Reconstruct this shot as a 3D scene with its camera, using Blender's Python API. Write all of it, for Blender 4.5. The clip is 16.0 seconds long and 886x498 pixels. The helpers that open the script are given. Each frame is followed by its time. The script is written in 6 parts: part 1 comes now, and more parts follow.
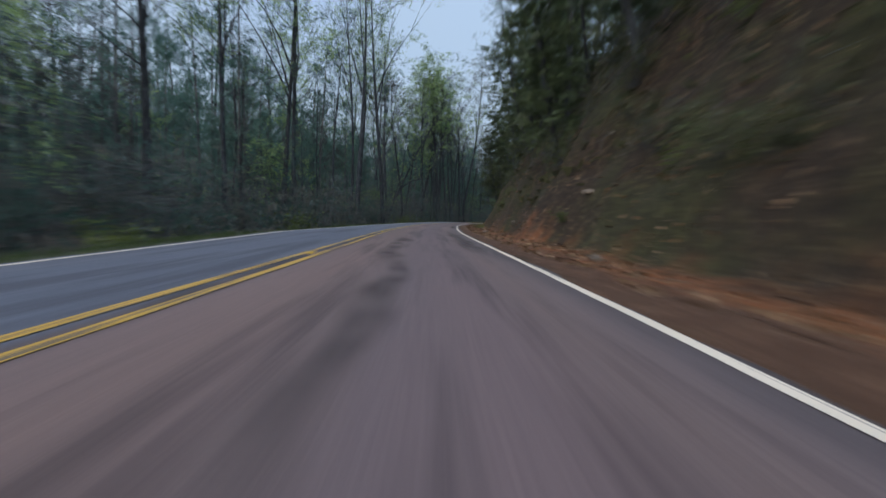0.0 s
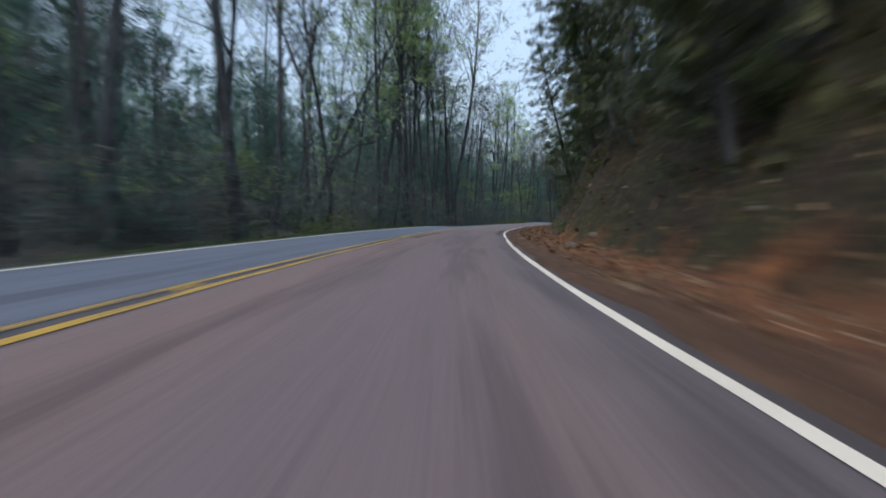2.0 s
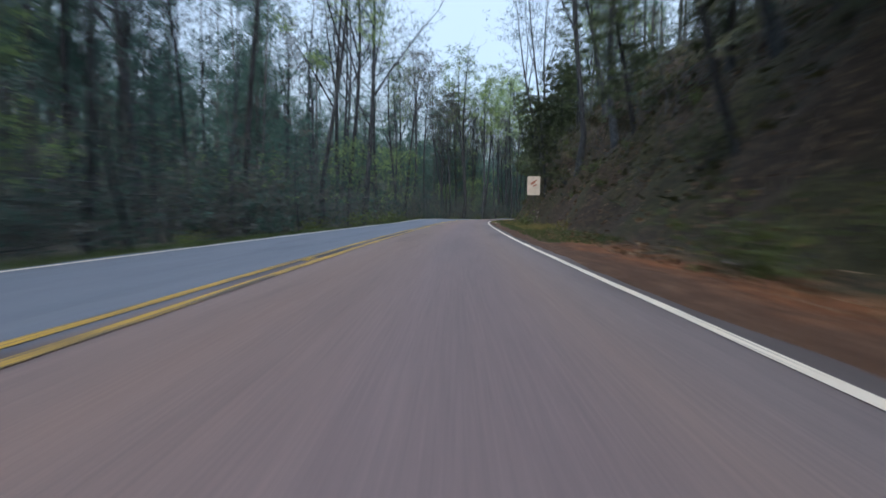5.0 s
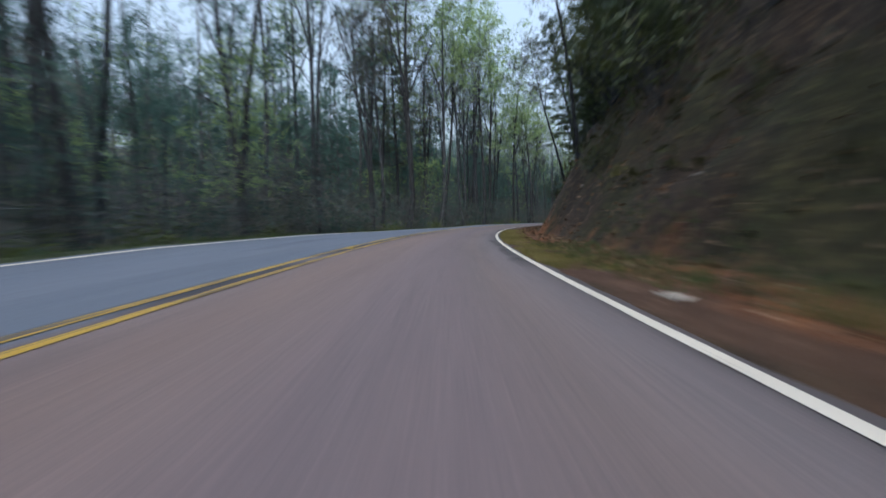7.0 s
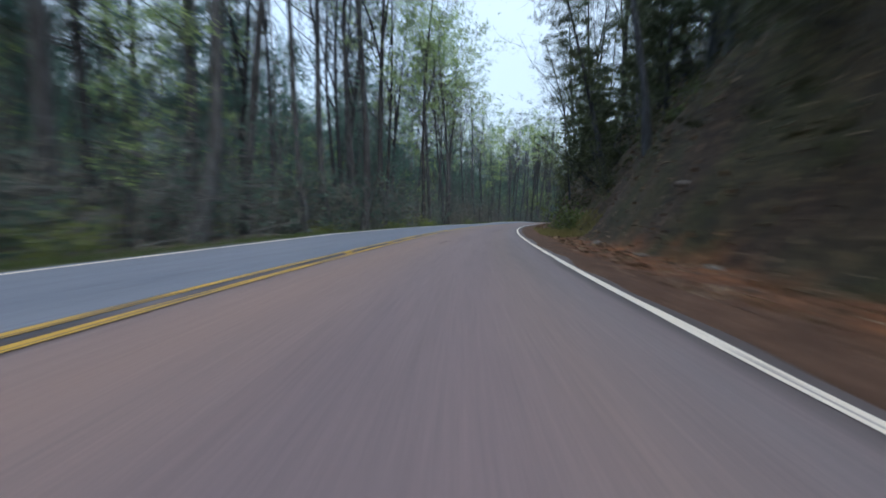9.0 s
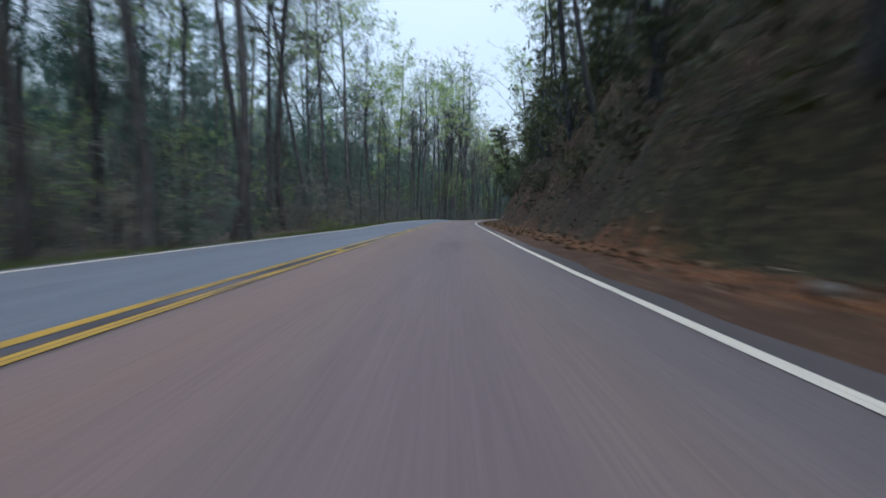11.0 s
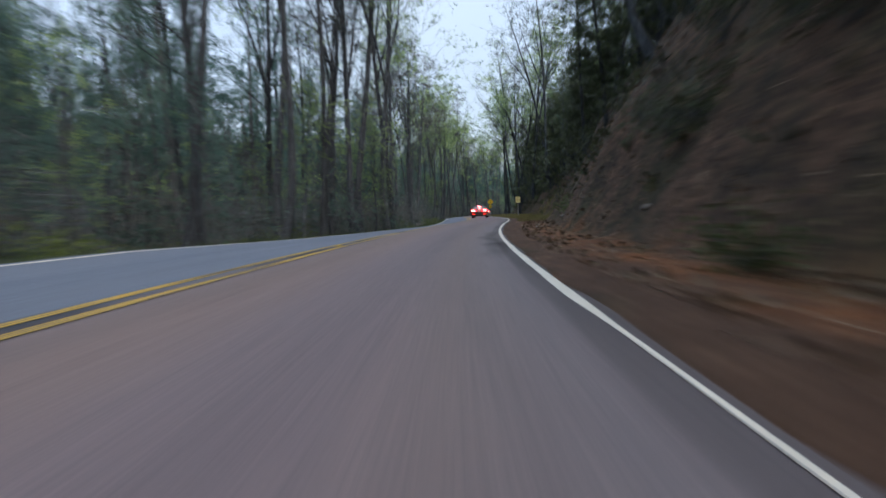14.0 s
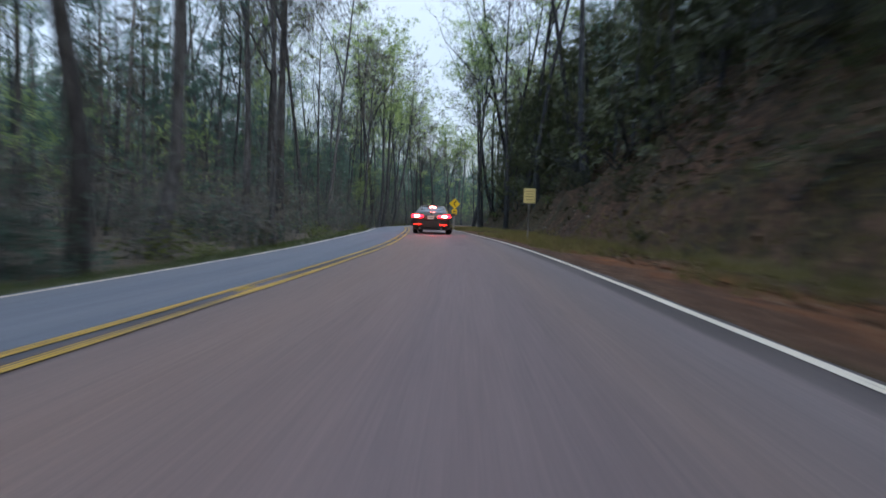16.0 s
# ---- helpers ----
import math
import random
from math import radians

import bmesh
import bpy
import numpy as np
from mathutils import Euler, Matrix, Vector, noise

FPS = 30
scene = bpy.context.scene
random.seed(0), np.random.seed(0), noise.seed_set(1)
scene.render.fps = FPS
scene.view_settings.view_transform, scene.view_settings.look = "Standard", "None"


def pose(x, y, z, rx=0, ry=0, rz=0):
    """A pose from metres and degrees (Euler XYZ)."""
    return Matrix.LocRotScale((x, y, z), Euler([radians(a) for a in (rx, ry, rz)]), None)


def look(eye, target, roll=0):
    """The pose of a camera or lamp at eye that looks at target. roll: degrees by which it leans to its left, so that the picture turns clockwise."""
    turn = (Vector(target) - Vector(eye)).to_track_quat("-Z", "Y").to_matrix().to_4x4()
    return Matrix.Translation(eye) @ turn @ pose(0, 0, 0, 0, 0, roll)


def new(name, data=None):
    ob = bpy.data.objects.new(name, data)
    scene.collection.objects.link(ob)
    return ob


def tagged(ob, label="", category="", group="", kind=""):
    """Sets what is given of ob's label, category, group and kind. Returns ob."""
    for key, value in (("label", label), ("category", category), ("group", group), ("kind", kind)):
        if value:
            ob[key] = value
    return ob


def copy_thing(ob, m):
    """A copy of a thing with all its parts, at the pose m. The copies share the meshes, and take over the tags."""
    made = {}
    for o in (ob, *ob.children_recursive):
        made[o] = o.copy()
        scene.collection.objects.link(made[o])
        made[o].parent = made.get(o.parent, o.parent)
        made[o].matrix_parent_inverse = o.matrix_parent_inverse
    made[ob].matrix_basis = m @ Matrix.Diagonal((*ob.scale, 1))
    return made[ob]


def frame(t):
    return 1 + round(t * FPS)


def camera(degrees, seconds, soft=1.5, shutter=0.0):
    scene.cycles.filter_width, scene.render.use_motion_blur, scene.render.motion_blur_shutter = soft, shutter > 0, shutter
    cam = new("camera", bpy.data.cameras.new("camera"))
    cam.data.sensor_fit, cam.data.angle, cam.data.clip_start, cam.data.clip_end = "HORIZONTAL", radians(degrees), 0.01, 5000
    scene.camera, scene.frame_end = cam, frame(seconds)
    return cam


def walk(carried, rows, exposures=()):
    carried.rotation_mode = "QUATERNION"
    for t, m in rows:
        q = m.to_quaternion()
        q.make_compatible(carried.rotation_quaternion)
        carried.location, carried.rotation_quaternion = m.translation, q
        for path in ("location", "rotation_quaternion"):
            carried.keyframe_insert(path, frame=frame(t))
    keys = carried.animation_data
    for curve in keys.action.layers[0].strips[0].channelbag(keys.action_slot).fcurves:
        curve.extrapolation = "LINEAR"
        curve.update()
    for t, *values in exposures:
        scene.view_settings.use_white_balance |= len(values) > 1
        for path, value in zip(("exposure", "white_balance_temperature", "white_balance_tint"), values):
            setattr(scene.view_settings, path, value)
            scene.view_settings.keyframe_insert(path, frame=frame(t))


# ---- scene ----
# ================= camera and its walk =================
cam = camera(83.77, 16.0, soft=1.6, shutter=0.7)
EYE = 0.62                       # height of the camera over the road
# seconds, x, y, turn to the right from +y, tilt up, lean
ROWS = [
    (0.00, 0.23, -0.01, 1.89, -3.58, 1.75),
    (0.50, 0.46, 9.94, 0.66, -3.51, 0.64),
    (1.00, 0.55, 19.90, 1.73, -3.61, 0.08),
    (1.50, 1.01, 29.92, 2.04, -3.71, 0.47),
    (2.00, 1.59, 40.00, 4.27, -3.50, 0.76),
    (2.50, 2.83, 50.01, 6.62, -3.57, 0.85),
    (3.00, 4.46, 59.79, 9.85, -3.75, 0.18),
    (3.50, 6.72, 69.19, 12.62, -3.99, -0.79),
    (4.00, 9.19, 78.36, 15.58, -3.62, -0.37),
    (4.20, 10.30, 81.98, 16.74, -3.56, 0.78),
    (4.75, 13.63, 91.88, 18.03, -3.98, 1.00),
    (5.25, 16.81, 100.87, 18.95, -3.96, 0.89),
    (5.80, 20.51, 110.72, 20.47, -3.92, 0.76),
    (6.30, 24.10, 119.61, 21.97, -4.00, 1.80),
    (6.50, 25.59, 123.15, 22.19, -3.79, 1.17),
    (7.00, 29.43, 131.95, 23.75, -3.39, -0.16),
    (7.50, 33.57, 140.65, 25.87, -3.84, -0.61),
    (8.00, 38.15, 149.11, 28.83, -3.92, -0.08),
    (8.50, 43.25, 157.24, 32.05, -3.70, -0.22),
    (9.00, 48.68, 165.16, 35.66, -3.59, 0.99),
    (9.50, 54.69, 172.68, 38.85, -3.40, 1.12),
    (9.70, 57.18, 175.61, 40.51, -3.79, 0.92),
    (10.20, 63.69, 182.77, 43.08, -3.74, 0.53),
    (10.75, 71.23, 190.32, 45.77, -3.73, 0.17),
    (11.30, 79.12, 197.58, 47.72, -3.74, -0.19),
    (11.80, 86.50, 204.02, 48.43, -3.50, 0.62),
    (12.00, 89.48, 206.59, 48.20, -3.48, 0.72),
    (12.50, 96.87, 213.04, 48.73, -2.94, 0.45),
    (13.00, 104.31, 219.29, 50.42, -3.20, -0.54),
    (13.50, 111.92, 225.14, 51.95, -3.25, -0.76),
    (14.00, 119.63, 230.55, 53.84, -4.07, -1.88),
    (14.50, 127.12, 235.77, 56.69, -3.44, -0.57),
    (15.00, 134.48, 240.35, 58.75, -2.99, 0.05),
    (15.50, 141.70, 244.39, 59.36, -2.82, 0.20),
    (16.00, 148.75, 248.33, 59.05, -3.15, 2.24),
]

def aim(x, y, turn, tilt, lean):
    a, b = radians(turn), radians(tilt)
    eye = Vector((x, y, EYE))
    return look(eye, eye + Vector((math.sin(a) * math.cos(b), math.cos(a) * math.cos(b), math.sin(b))), lean)


walk(cam, [(t, aim(*r)) for t, *r in ROWS], [(0.0, -0.05, 6550, 13), (0.5, 0.0, 6550, 13), (1.0, 0.36, 6550, 13), (2.0, 0.34, 6550, 13), (3.0, 0.54, 6600, 13), (7.0, 0.42, 6550, 13), (9.5, 0.68, 6600, 13), (12.5, 0.44, 6800, 14.5), (16.0, 0.58, 6950, 16)])

# ================= sky and sun =================
SKY_STRENGTH = 0.30
world = bpy.data.worlds.new("dusk_sky")
scene.world = world
world.use_nodes = True
wn = world.node_tree
sky = wn.nodes.new("ShaderNodeTexSky")
sky.sky_type, sky.sun_disc = "NISHITA", False
sky.sun_elevation, sky.sun_rotation = radians(32), radians(205)
sky.air_density, sky.dust_density, sky.ozone_density = 1.0, 4.0, 1.0
hazy = wn.nodes.new("ShaderNodeMix")
hazy.data_type = "RGBA"
hazy.inputs["B"].default_value = (1.95, 2.55, 3.1, 1)
cloud = wn.nodes.new("ShaderNodeTexNoise")         # soft even cloud
cloud.inputs["Scale"].default_value, cloud.inputs["Detail"].default_value = 2.2, 5.0
veil = wn.nodes.new("ShaderNodeMapRange")
veil.inputs["From Min"].default_value, veil.inputs["From Max"].default_value = 0.3, 0.7
veil.inputs["To Min"].default_value, veil.inputs["To Max"].default_value = 0.82, 0.42
wn.links.new(wn.nodes.new("ShaderNodeTexCoord").outputs["Generated"], cloud.inputs["Vector"])
wn.links.new(cloud.outputs["Fac"], veil.inputs["Value"])
wn.links.new(veil.outputs["Result"], hazy.inputs["Factor"])
wn.links.new(sky.outputs["Color"], hazy.inputs["A"])
# an overcast dome: dimmer towards the horizon than overhead
where = wn.nodes.new("ShaderNodeSeparateXYZ")
wn.links.new(wn.nodes.new("ShaderNodeTexCoord").outputs["Generated"], where.inputs["Vector"])
dome = wn.nodes.new("ShaderNodeMapRange")
dome.inputs["From Min"].default_value, dome.inputs["From Max"].default_value = 0.0, 1.0
dome.inputs["To Min"].default_value, dome.inputs["To Max"].default_value = 0.52, 1.45
wn.links.new(where.outputs["Z"], dome.inputs["Value"])
graded = wn.nodes.new("ShaderNodeVectorMath")
graded.operation = "SCALE"
wn.links.new(hazy.outputs["Result"], graded.inputs[0])
wn.links.new(dome.outputs["Result"], graded.inputs["Scale"])
wn.links.new(graded.outputs["Vector"], wn.nodes["Background"].inputs["Color"])
wn.nodes["Background"].inputs["Strength"].default_value = SKY_STRENGTH

sun = new("sun", bpy.data.lights.new("sun", "SUN"))
sun.data.energy, sun.data.angle, sun.data.color = 0.3, radians(40), (1.0, 0.95, 0.88)
sun.matrix_world = look((0, 0, 60), (8, 19, 60 - 13))

# ================= road alignment =================
# points of the centre line, about 11 m apart (15 m behind the start)
ROAD = [
    (-4.20, -59.00), (-3.60, -45.10), (-3.10, -29.90), (-2.16, -15.11), (-1.74, 0.09), (-1.70, 11.20),
    (-1.66, 22.00), (-1.13, 33.29), (-0.33, 44.29), (1.27, 55.09), (3.43, 65.99), (6.52, 76.76),
    (9.89, 87.31), (13.67, 97.74), (17.48, 108.13), (21.45, 118.20), (25.67, 128.53), (30.19, 138.86),
    (35.12, 148.59), (41.08, 158.25), (47.49, 167.03), (54.77, 175.66), (62.07, 183.73), (70.04, 191.85),
    (78.10, 199.40), (86.33, 206.65), (94.60, 213.89), (102.91, 221.09), (111.67, 228.04), (120.64, 234.35),
    (130.12, 240.36), (139.87, 245.67), (149.64, 250.64), (159.15, 256.00), (168.54, 262.16), (177.63, 268.35),
    (186.54, 274.81), (195.90, 280.48), (205.29, 285.64), (215.12, 290.39), (225.16, 294.33), (235.48, 297.47),
    (246.10, 299.73), (256.83, 301.21), (267.64, 301.90), (278.45, 301.60), (289.27, 300.51),
]


def catmull(points, step=1.0):
    pts = [Vector((x, y)) for x, y in points]
    pts = [2 * pts[0] - pts[1]] + pts + [2 * pts[-1] - pts[-2]]
    fine = []
    for i in range(1, len(pts) - 2):
        a, b, c, d = pts[i - 1:i + 3]
        for k in range(24):
            t = k / 24
            fine.append(0.5 * (2 * b + (c - a) * t + (2 * a - 5 * b + 4 * c - d) * t * t + (3 * b - a - 3 * c + d) * t ** 3))
    fine.append(pts[-2])
    fine = np.array([tuple(p) for p in fine])
    return fine


FINE = catmull(ROAD)
for _ in range(60):              # ease small kinks
    FINE[1:-1] = (FINE[:-2] + 2 * FINE[1:-1] + FINE[2:]) / 4
DIST = np.r_[0, np.cumsum(np.hypot(*np.diff(FINE, axis=0).T))] - 60.0
TAN = np.gradient(FINE, axis=0)
TAN /= np.linalg.norm(TAN, axis=1)[:, None]
S0, S1 = float(DIST[0]), float(DIST[-1])


def plan(s, u):
    """World x, y at station s along the road and u metres to the right of its centre line (arrays or numbers)."""
    s = np.asarray(s, float)
    x, y = np.interp(s, DIST, FINE[:, 0]), np.interp(s, DIST, FINE[:, 1])
    tx, ty = np.interp(s, DIST, TAN[:, 0]), np.interp(s, DIST, TAN[:, 1])
    past = s - np.clip(s, DIST[0], DIST[-1])
    x, y = x + past * tx, y + past * ty
    return x + u * ty, y - u * tx


def heading(s):
    return math.atan2(float(np.interp(s, DIST, TAN[:, 0])), float(np.interp(s, DIST, TAN[:, 1])))


LEFT_FALL_S = [-60, 5, 16, 25, 44, 55, 66, 76, 87, 110, 133, 145, 153, 162, 171, 180, 192, 240, 251, 263, 273, 281, 288, 295, 303, 311, 335, 480]
LEFT_FALL_Z = [-0.03, -0.09, -0.00, -0.05, -0.06, -0.02, 0.02, 0.05, -0.09, -0.08, -0.03, 0.14, 0.11, 0.01, -0.03, -0.08, 0.01, 0.00, 0.10, 0.16, 0.18, 0.16, -0.03, -0.14, -0.22, -0.32, -0.23, -0.02]
LANE_S = [-60, -4, 60, 120, 180, 240, 300, 480]
LANE_W = [3.14, 3.09, 3.25, 3.23, 3.34, 3.26, 3.48, 3.43]


def road_z(s, u):
    """Height of the road surface: the right lane lies level, the left one tips with the bend."""
    tip = np.interp(s, LEFT_FALL_S, LEFT_FALL_Z)
    return np.where(u > 0, 0.0, tip * np.clip(-u, 0, 4.2) / 3.05)


def middle(s):
    """Where the pair of yellow lines runs, from the centre line of the plan."""
    return 3.36 - 0.125 - np.interp(s, LANE_S, LANE_W)


def wave(s, u, scale, seed):
    """Smooth noise over the plan, from a sum of sines (arrays)."""
    r = np.random.RandomState(seed)
    z = 0
    for k in range(7):
        a, ph, fr = r.uniform(0, 2 * math.pi), r.uniform(0, 2 * math.pi), r.uniform(0.5, 1.9)
        z = z + np.sin((s * np.cos(a) + u * np.sin(a)) * fr * 2 * math.pi / scale + ph)
    return z / 3.2


EDGE_R, EDGE_L = 3.56, -3.22     # edges of the asphalt
# the bank on the right: how far its foot lies from the centre line, and how high it climbs (share of the full cut)
TOE_S = [-60, 0, 40, 70, 95, 110, 128, 140, 180, 205, 225, 250, 285, 305, 320, 340, 370, 480]
TOE_U = [5.6, 5.6, 5.5, 5.6, 6.0, 6.6, 6.8, 5.8, 5.6, 6.2, 5.8, 5.6, 5.5, 6.0, 6.6, 8.0, 8.0, 7.0]
BANK_H = [1.0, 1.0, 1.0, 1.0, 0.9, .75, .8, 1.0, 1.0, .8, .9, 1.0, 1.05, .95, .8, .7, .6, .6]
# the far hill beyond the woods on the left
HILL_S = [-100, 60, 120, 150, 260, 310, 600]
HILL_K = [0.36, 0.36, 0.5, 0.72, 0.75, 0.6, 0.6]
PROFILE_D = [0, 0.5, 1.2, 2.6, 4.6, 7.0, 11, 20, 40, 90]
PROFILE_Z = [0, 0.75, 2.0, 4.5, 7.8, 10.6, 13.4, 18.0, 27.0, 40.0]


def ground_z(s, u):
    """Height of the ground beside the road (arrays)."""
    s, u = np.asarray(s, float), np.asarray(u, float)
    edge = road_z(s, u)
    toe = np.interp(s, TOE_S, TOE_U) + 0.35 * wave(s, 0 * s, 14, 3)
    d = u - toe
    lift = np.interp(s, TOE_S, BANK_H)
    rough = 0.44 * wave(s, u * 1.2, 4.5, 5) + 0.26 * wave(s, u, 1.9, 6) + 0.12 * wave(s, u * 1.4, 1.0, 7)
    right = np.interp(d, PROFILE_D, PROFILE_Z) * lift + rough * np.clip(d, 0, 1.5) / 1.5 * np.clip(d, 0, 1)
    shoulder = np.interp(u, [EDGE_R, 4.2, 5.2, 6.0], [-0.02, -0.05, -0.06, 0.0]) + 0.03 * wave(s, u, 1.6, 8) * np.clip((u - EDGE_R) * 2, 0, 1)
    right = np.where(d > 0, right + shoulder, shoulder)
    out = -(u - EDGE_L)
    left = edge + np.interp(out, [0, 0.3, 1.5, 3.5, 8, 30], [-0.02, -0.04, -0.12, -0.5, -0.7, -0.4])
    left = left + np.interp(s, HILL_S, HILL_K) * np.interp(out, [30, 60, 130, 300, 2600], [0, 6.5, 33.0, 24.0, -20.0])
    left = left + np.clip((out - 1.5) / 3, 0, 1) * (0.10 * wave(s, u, 3.0, 9) + 0.2 * wave(s, u, 9, 10))
    z = np.where(u > 0, right, left)
    return np.where((u < EDGE_R - 0.15) & (u > EDGE_L + 0.15), edge - 0.35, z)


def on_ground(s, u, z=0.0):
    x, y = plan(s, u)
    return Vector((float(x), float(y), float(ground_z(s, u)) + z))


# ================= materials =================
def material(name, rough=0.8, metal=0.0):
    m = bpy.data.materials.new(name)
    m.use_nodes = True
    b = m.node_tree.nodes["Principled BSDF"]
    b.inputs["Roughness"].default_value, b.inputs["Metallic"].default_value = rough, metal
    return m, m.node_tree, b


def node(tree, kind, **inputs):
    n = tree.nodes.new(kind)
    for key, value in inputs.items():
        n.inputs[key.replace("_", " ")].default_value = value
    return n


def ramp(tree, fac, stops):
    r = tree.nodes.new("ShaderNodeValToRGB")
    e = r.color_ramp.elements
    while len(e) < len(stops):
        e.new(0.5)
    for el, (p, c) in zip(e, stops):
        el.position, el.color = p, (*c, 1)
    tree.links.new(fac, r.inputs["Fac"])
    return r.outputs["Color"]


def blend(tree, fac, a, b, mode="MIX"):
    n = tree.nodes.new("ShaderNodeMix")
    n.data_type, n.blend_type = "RGBA", mode
    for sock, v in (("Factor", fac), ("A", a), ("B", b)):
        if isinstance(v, bpy.types.NodeSocket):
            tree.links.new(v, n.inputs[sock])
        elif sock == "Factor":
            n.inputs[sock].default_value = v
        else:
            n.inputs[sock].default_value = (*v, 1)
    return n.outputs["Result"]


def noise_of(tree, scale, detail=4.0, stretch=(1, 1, 1), source="Object", rough=0.55):
    c = tree.nodes.new("ShaderNodeTexCoord")
    mp = tree.nodes.new("ShaderNodeMapping")
    mp.inputs["Scale"].default_value = stretch
    tree.links.new(c.outputs[source], mp.inputs["Vector"])
    n = node(tree, "ShaderNodeTexNoise", Scale=scale, Detail=detail, Roughness=rough)
    tree.links.new(mp.outputs["Vector"], n.inputs["Vector"])
    return n.outputs["Fac"]


def bumped(tree, b, height, strength=0.4, distance=0.02):
    n = node(tree, "ShaderNodeBump", Strength=strength, Distance=distance)
    tree.links.new(height, n.inputs["Height"])
    tree.links.new(n.outputs["Normal"], b.inputs["Normal"])


def spotted(name, stops, scale=6.0, rough=0.85, metal=0.0, detail=5.0, stretch=(1, 1, 1), bump=0.3, depth=0.02, per_object=0.0, fine=40.0, through_light=0.0, lacy=0.0):
    """Two scales of noise over a colour ramp, with relief."""
    m, t, b = material(name, rough, metal)
    big = noise_of(t, scale, detail, stretch)
    small = noise_of(t, fine, 3.0, stretch)
    mixed = node(t, "ShaderNodeMath")
    mixed.operation = "MULTIPLY_ADD"
    t.links.new(small, mixed.inputs[0])
    mixed.inputs[1].default_value = 0.4
    lowered = node(t, "ShaderNodeMath")
    lowered.operation = "SUBTRACT"
    t.links.new(big, lowered.inputs[0])
    lowered.inputs[1].default_value = 0.2
    t.links.new(lowered.outputs[0], mixed.inputs[2])
    col = ramp(t, mixed.outputs[0], stops)
    if per_object:
        info = t.nodes.new("ShaderNodeObjectInfo")
        hsv = t.nodes.new("ShaderNodeHueSaturation")
        span = t.nodes.new("ShaderNodeMapRange")
        span.inputs["To Min"].default_value, span.inputs["To Max"].default_value = 1 - per_object, 1 + per_object
        t.links.new(info.outputs["Random"], span.inputs["Value"])
        t.links.new(span.outputs["Result"], hsv.inputs["Value"])
        t.links.new(col, hsv.inputs["Color"])
        col = hsv.outputs["Color"]
    t.links.new(col, b.inputs["Base Color"])
    bumped(t, b, small, bump, depth)
    if through_light:
        thin = t.nodes.new("ShaderNodeBsdfTranslucent")
        both = t.nodes.new("ShaderNodeMixShader")
        both.inputs["Fac"].default_value = through_light
        t.links.new(col, thin.inputs["Color"])
        t.links.new(b.outputs["BSDF"], both.inputs[1])
        t.links.new(thin.outputs["BSDF"], both.inputs[2])
        out = both.outputs["Shader"]
        if lacy:                 # a tuft of many small leaves with gaps between them
            cells = node(t, "ShaderNodeTexVoronoi", Scale=lacy)
            t.links.new(t.nodes.new("ShaderNodeTexCoord").outputs["Object"], cells.inputs["Vector"])
            gap = node(t, "ShaderNodeMath")
            gap.operation = "GREATER_THAN"
            t.links.new(cells.outputs["Distance"], gap.inputs[0])
            gap.inputs[1].default_value = 0.45
            holed = t.nodes.new("ShaderNodeMixShader")
            t.links.new(gap.outputs[0], holed.inputs["Fac"])
            t.links.new(out, holed.inputs[1])
            t.links.new(t.nodes.new("ShaderNodeBsdfTransparent").outputs["BSDF"], holed.inputs[2])
            out = holed.outputs["Shader"]
        t.links.new(out, t.nodes["Material Output"].inputs["Surface"])
    return m


def plain(name, colour, rough=0.5, metal=0.0, coat=0.0):
    m, t, b = material(name, rough, metal)
    b.inputs["Coat Weight"].default_value = coat
    n = noise_of(t, 30.0, 3.0)
    t.links.new(ramp(t, n, [(0.3, tuple(c * 0.85 for c in colour)), (0.7, tuple(min(1, c * 1.1) for c in colour))]), b.inputs["Base Color"])
    return m


